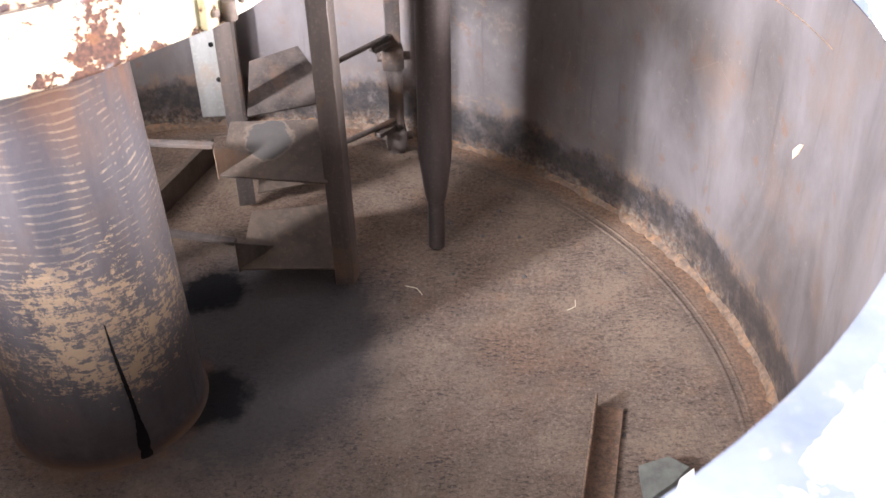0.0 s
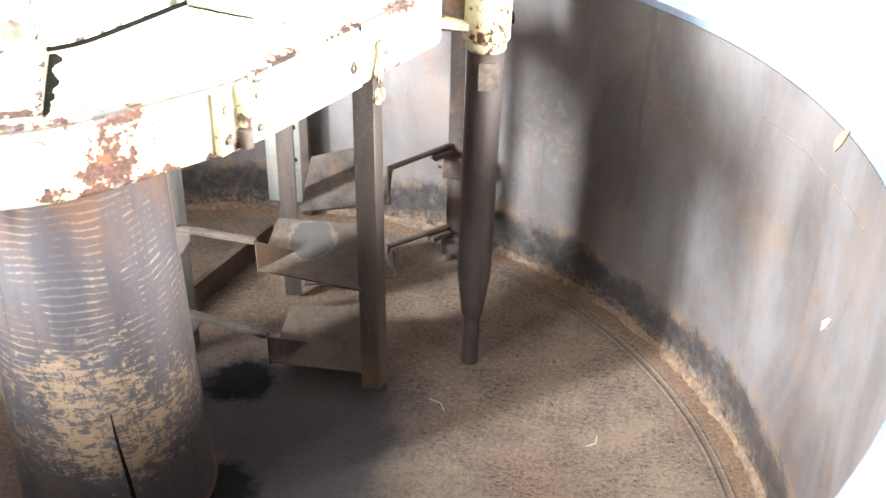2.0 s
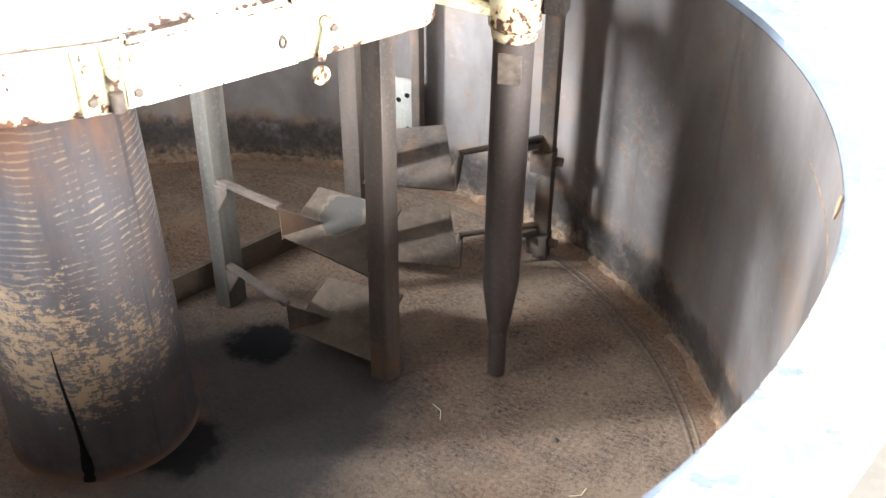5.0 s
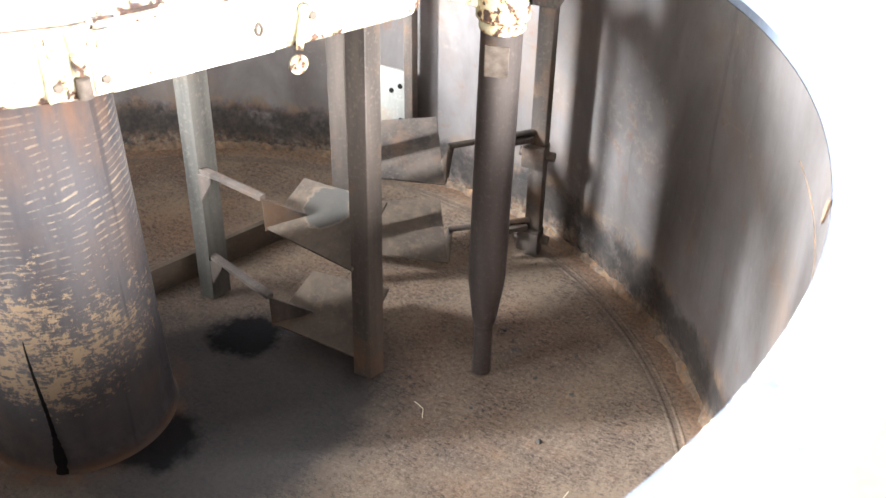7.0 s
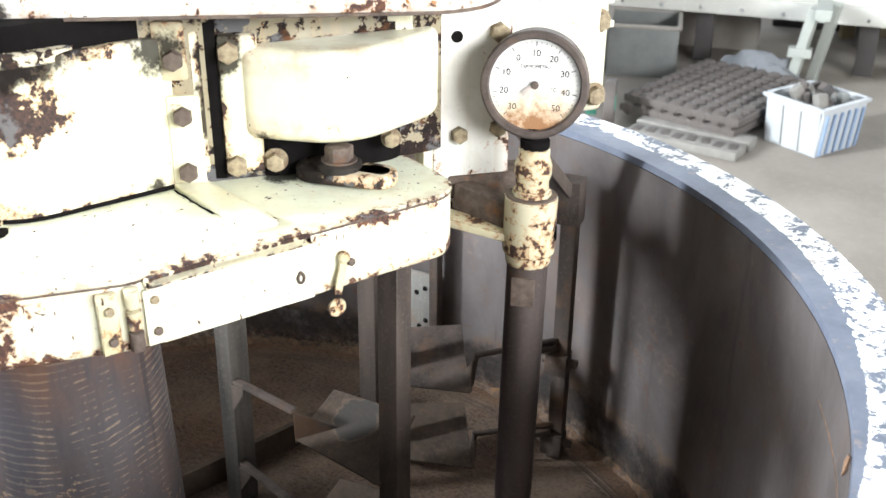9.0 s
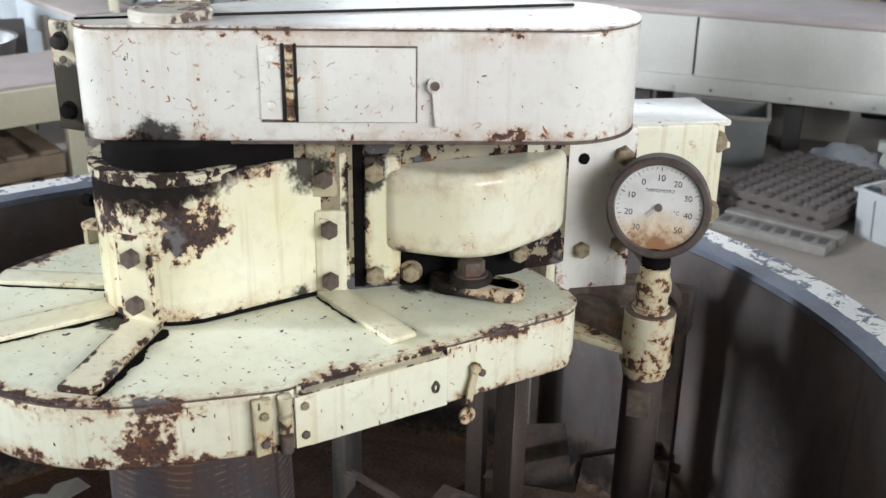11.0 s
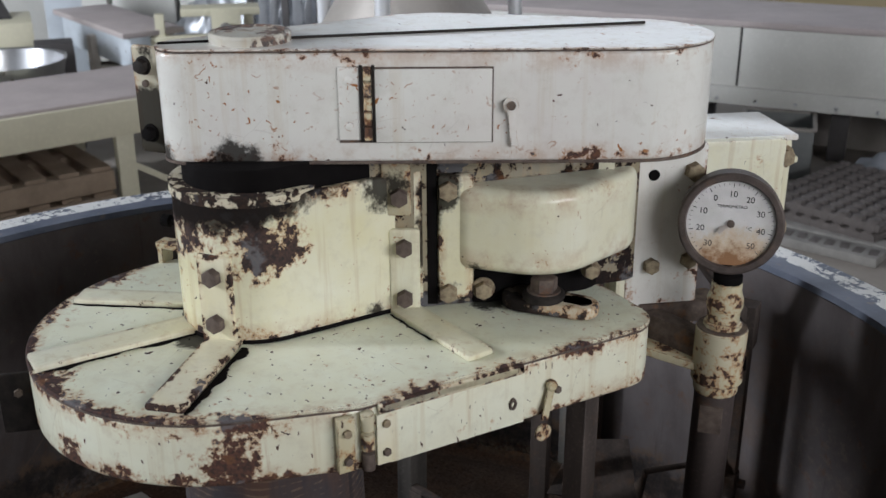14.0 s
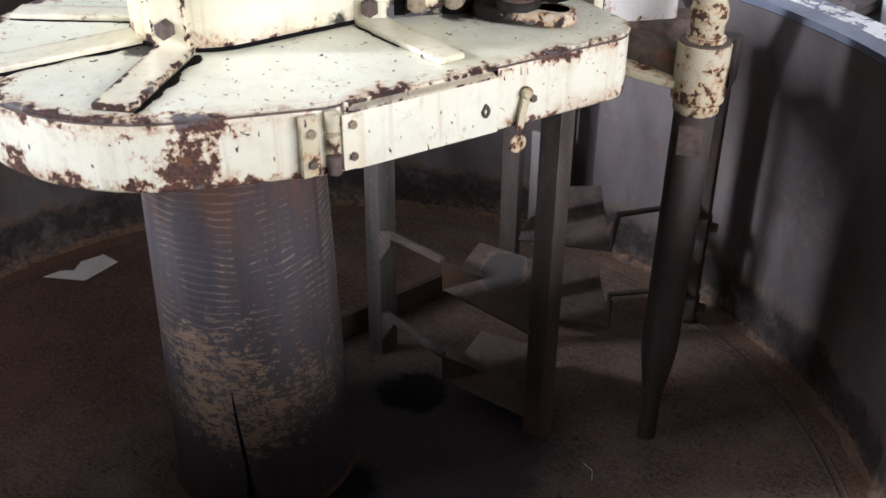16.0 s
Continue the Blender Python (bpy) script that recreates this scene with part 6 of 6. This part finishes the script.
M["tray_pale"] = plain("tray_dust", (0.3, 0.275, 0.25), 0.8, 0, 0.2, 9)
M["cloth"] = plain("grey_cloth", (0.2, 0.21, 0.23), 0.9, 0, 0.3, 6)
M["ochre"] = plain("ochre_panel", (0.33, 0.27, 0.16), 0.7, 0, 0.15, 3)
M["tan_far"] = plain("tan_enamel", (0.42, 0.38, 0.27), 0.5, 0, 0.2, 4)
pane_nodes = Nodes("far_pane_glass")
pane_nodes.bsdf.inputs["Transmission Weight"].default_value = 1.0
pane_nodes.bsdf.inputs["IOR"].default_value = 1.2
M["glass_far"] = pane_nodes.done((0.42, 0.43, 0.45), 0.06)
M["red_far"] = plain("red_brown", (0.2, 0.09, 0.07), 0.7, 0, 0.3, 5)


def far_things():
    low_conveyor()
    long_conveyor()
    trays()
    # sack of cloth by the trays
    bm = bmesh.new()
    bmesh.ops.create_icosphere(bm, subdivisions=3, radius=1.0)
    for v in bm.verts:
        v.co = Vector((v.co.x * 0.2, v.co.y * 0.14, max(v.co.z, -0.4) * 0.13 + 0.05)) * (1 + 0.35 * noise.noise(v.co * 2.6))
    tagged(part("crumpled_cloth", bm, M["cloth"], m=pose(-0.83, 5.92, GROUND, 0, 0, 10)), "crumpled blue-grey cloth heap on the floor", "cloth")
    # white machine stand with two legs
    st = thing("machine_stand", (-0.66, 5.95, GROUND), "white two-legged machine stand", "stand")
    for x, y in ((-0.68, 5.98), (-0.61, 6.16)):
        part("leg", bar((x, y, GROUND), (x + 0.075, y, 0.06), 0.085, 0.05), M["stand"], st)
    part("crossbar", box(pose(-0.58, 6.07, 0.04, 0, 0, 12), 0.08, 0.3, 0.06, 0.006), M["stand"], st)
    part("collar", box(pose(-0.645, 5.96, -0.17, 0, 0, 12), 0.12, 0.07, 0.05, 0.006), M["stand"], st)
    ob = part("panel_board", box(pose(-0.55, 7.35, 0.1, 0, 0, 40), 0.4, 0.05, 0.96, 0.006), M["ochre"])
    tagged(ob, "ochre board standing on the floor", "board")
    ob = part("dark_cabinet", box(pose(-0.95, 7.55, 0.15, 0, 0, 12), 0.5, 0.4, 1.06, 0.01), M["dark"])
    tagged(ob, "dark brown cabinet against the ochre board", "cabinet")
    gb = thing("grey_bin", (-1.5, 5.92, GROUND), "dusty grey metal bin with a rolled rim", "bin")
    for k in range(4):
        part("side", box(pose(-1.5, 5.92, -0.24, 0, 0, 20 + 90 * k) @ pose(0.0, 0.185, 0), 0.375, 0.012, 0.28, 0.004), M["dark_bin"], gb)
        part("rim", box(pose(-1.5, 5.92, -0.1, 0, 0, 20 + 90 * k) @ pose(0.0, 0.193, 0), 0.4, 0.022, 0.02, 0.005), M["tray_pale"], gb)
    part("bottom", box(pose(-1.5, 5.92, -0.365, 0, 0, 20), 0.36, 0.36, 0.02, 0.004), M["dark_bin"], gb)
    ob = part("grey_cupboard", box(pose(-1.36, 6.64, -0.1, 0, 0, 14), 0.6, 0.2, 0.56, 0.01), M["tray_pale"])
    tagged(ob, "pale grey cabinet under the conveyor", "cabinet")
    w = thing("trolley_wheel", (-1.25, 4.9, GROUND), "grey rubber trolley wheel with a green fork", "wheel")
    part("tyre", lathe([(0.06, -0.025), (0.11, -0.025), (0.115, 0.0), (0.11, 0.025), (0.06, 0.025)], 28, pose(-1.25, 4.9, GROUND + 0.115, 0, 90, 20), closed=True), M["tray"], w)
    part("hub", lathe([(0.03, -0.028), (0.06, -0.02), (0.06, 0.02), (0.03, 0.028)], 16, pose(-1.25, 4.9, GROUND + 0.115, 0, 90, 20)), M["green"], w)
    part("fork", box(pose(-1.345, 4.9, GROUND + 0.14, 0, 0, 20), 0.05, 0.03, 0.2, 0.004), M["green"], w, "green steel fork")

    # hopper on chrome posts
    h = thing("hopper", (-2.5, 3.9, GROUND), "grey conical hopper between chrome posts", "hopper")
    part("cone", lathe([(0.5, 0.42), (0.48, 0.44), (0.44, 0.53), (0.19, 0.95), (0.07, 1.2), (0.05, 1.22)], 56, pose(-2.5, 3.9, 0)), M["hopper"], h)
    part("pedestal", lathe([(0.36, GROUND), (0.36, 0.3), (0.5, 0.42)], 40, pose(-2.5, 3.9, 0)), M["hopper"], h)
    for x, y, lx in ((-2.852, 3.72, 0), (-2.235, 3.42, 0), (-2.085, 4.18, -0.06)):
        part("post", rod([(x, y, GROUND), (x + lx * 0.5, y, 0.6), (x + lx * 1.4, y, 1.7)], 0.031, 14), M["chrome"], h, "chrome post")

    # steel bowl, boxes and beams at the far left
    ob = part("steel_bowl", lathe([(0.18, -0.05), (0.3, 0.03), (0.34, 0.24), (0.35, 0.25), (0.33, 0.245), (0.29, 0.05), (0.001, -0.02)], 40, pose(-4.95, 3.3, 0)), M["steel_far"])
    tagged(ob, "round stainless steel bowl", "bowl")
    ob = part("bowl_stand", lathe([(0.2, GROUND), (0.16, -0.1), (0.19, -0.05)], 20, pose(-4.95, 3.3, 0)), M["dark"])
    tagged(ob, "dark stand under the steel bowl", "stand")
    cb = thing("control_box", (-4.81, 4.8, GROUND), "cream control box on a frame", "control box")
    obox(cb, "cabinet", -4.8, 4.8, -0.02, 0.36, 0.19, 0.16, 50, "cream_far")
    obox(cb, "top", -4.84, 4.79, 0.32, 0.37, 0.5, 0.2, 50, "cream_far", 0.008)
    obox(cb, "frame", -5.0, 4.6, 0.13, 0.19, 0.6, 0.06, 50, "cream_far")
    obox(cb, "frame", -5.0, 4.6, -0.02, 0.04, 0.6, 0.06, 50, "cream_far")
    for dx in (-0.2, 0.2):
        obox(cb, "leg", -4.9 + dx, 4.7 + dx, GROUND, 0.33, 0.06, 0.06, 50, "cream_far")
    part("gauge", lathe([(0.0005, 0.0), (0.04, 0.0), (0.04, 0.02), (0.0005, 0.02)], 20, facing((-4.735, 4.735, 0.24), (0.766, -0.643, 0))), M["steel_far"], cb)
    bm_ = thing("far_beam", (-5.66, 4.51, GROUND), "pale blue-grey beam on a grey post", "beam")
    obox(bm_, "beam", -5.72, 4.5, 0.0, 0.2, 1.25, 0.14, -14, "pale_blue")
    for k in range(7):
        part("rivet", lathe([(0.012, 0.0), (0.01, 0.004), (0.0005, 0.006)], 8, facing((-6.2 + 0.16 * k + 0.017, 4.549 - 0.04 * k, 0.1), (-0.242, -0.97, 0))), M["dark"], bm_)
    obox(bm_, "top", -5.72, 4.6, 0.2, 0.235, 1.3, 0.42, -14, "belt", 0.006, "dusty brown top")
    obox(bm_, "post", -5.75, 4.42, GROUND, 0.14, 0.08, 0.05, -14, "hopper")
    obox(bm_, "post", -6.2, 4.4, GROUND, 0.02, 0.08, 0.08, 56, "hopper")
    ob = obox(None, "grey_pillar", -6.57, 4.75, GROUND, 0.4, 0.26, 0.3, 58, "pale_blue")
    tagged(ob, "pale blue-grey machine pillar", "pillar")
    ob = obox(None, "white_machine", -8.9, 6.0, GROUND, 1.2, 1.3, 1.0, 59, "white_far")
    tagged(ob, "large off-white machine body", "machine")
    ob = obox(None, "dark_motor", -5.14, 3.75, GROUND, 0.26, 0.22, 0.2, 59, "dark")
    tagged(ob, "small dark motor block", "motor")
    ob = obox(None, "scale_base", -5.75, 3.7, GROUND, 0.34, 0.5, 0.5, 60, "cream_far")
    tagged(ob, "cream scale on a column", "scale")
    ob = part("dark_pan", sheet([(-6.1, 3.7, 0.42), (-5.72, 3.55, 0.34), (-5.64, 3.8, 0.33), (-6.0, 3.95, 0.4)], 0.03, 0.006), M["dark"])
    tagged(ob, "dark tilted pan on the scale", "pan")
    # creased tarpaulin over a heap, with hanging strips beside it
    bm = bmesh.new()
    nx, ny = 90, 34
    grid = []
    for a in range(nx + 1):
        row = []
        for b in range(ny + 1):
            u, v = a / nx * 2 - 1, b / ny * 2 - 1
            p = Vector((u * 3.1, v * 2.1, 0))
            hgt = 0.78 * (1 - abs(u) ** 3.5) * (1 - abs(v) ** 4) + 0.14 * noise.noise(p * 1.3) + 0.07 * noise.noise(p * 3.7) + 0.05 * abs(noise.noise(p * 6.0 + Vector((3, 1, 0))))
            edge_ = max(abs(u), abs(v)) > 0.97
            row.append(bm.verts.new((u * 0.85 + 0.05 * noise.noise(p * 2), v * 0.5 + 0.06 * noise.noise(p * 2.4 + Vector((9, 0, 0))), 0.0 if edge_ else max(0.01, hgt * 0.9))))
        grid.append(row)
    for a in range(nx):
        for b in range(ny):
            bm.faces.new((grid[a][b], grid[a + 1][b], grid[a + 1][b + 1], grid[a][b + 1]))
    tagged(part("tarpaulin", bm, M["foil"], m=pose(-6.0, 6.25, GROUND, 0, 0, 40)), "creased silver-grey tarpaulin draped over a heap", "tarpaulin")
    st = thing("strip_curtain", (-5.35, 6.0, GROUND), "row of hanging grey plastic strips", "strip curtain")
    for k in range(11):
        q = Vector((-5.7, 5.82, 0)) + Vector((0.075, 0.05, 0)) * k
        part("strip", box(pose(q.x, q.y, (GROUND + 0.36) / 2, 0, 0, 20 + 22 * (k % 3)), 0.06, 0.012, 0.36 - GROUND, 0.003), M["foil"] if k % 3 else M["dark"], st)
    part("strip_rail", bar((-5.74, 5.8, 0.37), (-4.9, 6.36, 0.37), 0.04, 0.04), M["foil"], st)
    # steel machine with pipes behind the beam
    mc = thing("pipe_machine", (-8.2, 6.5, GROUND), "steel machine of pipes and dark fittings", "machine")
    part("body", box(pose(-8.2, 6.5, -0.2, 0, 0, 30), 0.3, 0.3, 0.36, 0.02), M["dark"], mc)
    for k in range(5):
        x = -8.34 + 0.07 * k
        part("pipe", rod([(x, 6.4 + 0.03 * k, -0.1), (x + 0.01, 6.42, 0.12 + 0.05 * (k % 3)), (x + 0.09, 6.45, 0.2 + 0.05 * (k % 3))], 0.022 + 0.006 * (k % 2), 10), M["chrome"] if k % 2 else M["dark"], mc)
    part("cap", lathe([(0.001, 0.0), (0.07, 0.0), (0.07, 0.1), (0.04, 0.14), (0.001, 0.15)], 16, pose(-8.1, 6.45, 0.12)), M["chrome"], mc)
    part("hood", sheet([(-7.95, 6.4, 0.02), (-7.6, 6.3, 0.1), (-7.4, 6.5, 0.22), (-7.8, 6.6, 0.2)], 0.02, 0.004), M["green_pale"], mc)
    # low glowing boxes far behind, added in place of bright sunlit gaps
    for x, y in ((-8.94, 8.05), (-9.26, 7.95), (-7.9, 8.25), (-7.6, 8.3), (-7.38, 8.35)):
        wl2 = thing("work_lamp", (x, y, GROUND), "small glowing box standing in for a sunlit gap", "lamp", "work lamps in the far hall")
        part("stand", rod([(x, y + 0.05, GROUND), (x, y + 0.05, 0.0)], 0.015, 8), M["dark"], wl2)
        part("shade", box(pose(x, y + 0.06, 0.05, 0, 0, 40), 0.17, 0.06, 0.13, 0.01), M["dark"], wl2)
        part("lens", box(pose(x + 0.012, y + 0.022, 0.05, 0, 0, 40), 0.15, 0.02, 0.11, 0.006), M["glow"], wl2, "warm glowing panel in place of a sunlit gap")
    ob = obox(None, "red_crate", -4.85, 5.45, GROUND, 0.06, 0.55, 0.35, 47, "red_far")
    tagged(ob, "dull red-brown crate by the bundle", "crate")
    lb = thing("long_bench", (-6.6, 5.9, GROUND), "long white bench behind the boxes", "bench")
    obox(lb, "top", -6.6, 5.9, 0.26, 0.3, 2.24, 0.64, 40, "white_far")
    obox(lb, "back", -6.7, 6.02, GROUND, 0.26, 2.1, 0.2, 40, "pale_blue")
    bu = Vector((math.cos(radians(40)), math.sin(radians(40)), 0))
    for k in range(4):
        q = Vector((-6.52, 5.8, 0)) + bu * (k - 1.5) * 0.54
        obox(lb, "panel", q.x, q.y, GROUND + 0.06, 0.25, 0.5, 0.3, 40, "white_far", 0.01)
    rnd = random.Random(11)
    for k in range(34):
        x, y = -6.3 - rnd.uniform(0, 3.0), 6.2 + rnd.uniform(-0.3, 2.0)
        z1 = rnd.uniform(-0.1, 0.34)
        ob = obox(None, "machine_part", x, y, GROUND, z1, rnd.uniform(0.06, 0.26), rnd.uniform(0.06, 0.3), rnd.uniform(0, 90), rnd.choice(["cream_far", "dark", "steel_far", "white_far", "ochre", "red_far", "pale_blue"]))
        tagged(ob, "half-dismantled machine part on the hall floor", "machine part", "machine parts")
    # far wall of glazed panels
    g = thing("glazed_partition", (-4.0, 10.4, GROUND), "long glazed partition with cream posts", "partition")
    u = Vector((0.9, 0.42, 0)).normalized()
    yaw = math.degrees(math.atan2(u.y, u.x))
    c = Vector((-4.1, 10.2, 0)) + u * 0.425
    obox(g, "sill", c.x, c.y, GROUND, -0.03, 12.0, 0.12, yaw, "ochre", 0.01)
    for k in range(14):
        q = c + u * (k - 6.5) * 0.85
        obox(g, "post", q.x, q.y, -0.03, 2.4, 0.09, 0.1, yaw, "tan_far", 0.006)
        q = c + u * (k - 6.0) * 0.85
        pane = obox(g, "pane", q.x, q.y, -0.03, 2.4, 0.76, 0.012, yaw, "glass_far", 0)
        pane.visible_shadow = False
    obox(g, "head", c.x, c.y, 2.4, 2.6, 12.0, 0.12, yaw, "cream_far", 0.01)
    # stored machines in the dim room behind the panes
    rnd = random.Random(23)
    back = Vector((-u.y, u.x, 0))
    for k in range(26):
        q = c + u * (-4.2 + 0.36 * k + rnd.uniform(-0.1, 0.1)) + back * rnd.uniform(0.5, 1.0)
        z1 = rnd.uniform(0.15, 0.9)
        ob = obox(None, "stored_machine", q.x, q.y, GROUND, z1, rnd.uniform(0.14, 0.5), rnd.uniform(0.2, 0.4), yaw + rnd.uniform(-25, 25), rnd.choice(["dark", "dark", "dark", "dark_bin", "red_far", "steel_far", "white_far", "tray_pale"]), 0.02)
        tagged(ob, "stored machine behind the glazed partition", "machine", "stored machines")


M["dark_bin"] = plain("bin_grey", (0.17, 0.178, 0.175), 0.6, 0.2, 0.3, 7)
M["foil"] = plain("silver_foil", (0.42, 0.44, 0.47), 0.38, 0.5, 0.35, 7)
M["green_pale"] = plain("pale_green_enamel", (0.5, 0.6, 0.54), 0.4, 0, 0.15, 5)
# emission for the boxes that imitate distant sunlit gaps
glow = Nodes("gap_glow")
glow.bsdf.inputs["Emission Color"].default_value = (1.0, 0.72, 0.42, 1)
glow.bsdf.inputs["Emission Strength"].default_value = 2.5
M["glow"] = glow.done((0.8, 0.7, 0.5), 0.5)
M["green"] = plain("green_hub", (0.08, 0.3, 0.22), 0.5, 0, 0.1)
M["pale_blue"] = plain("pale_blue_enamel", (0.52, 0.57, 0.62), 0.5, 0, 0.2, 6)
far_things()
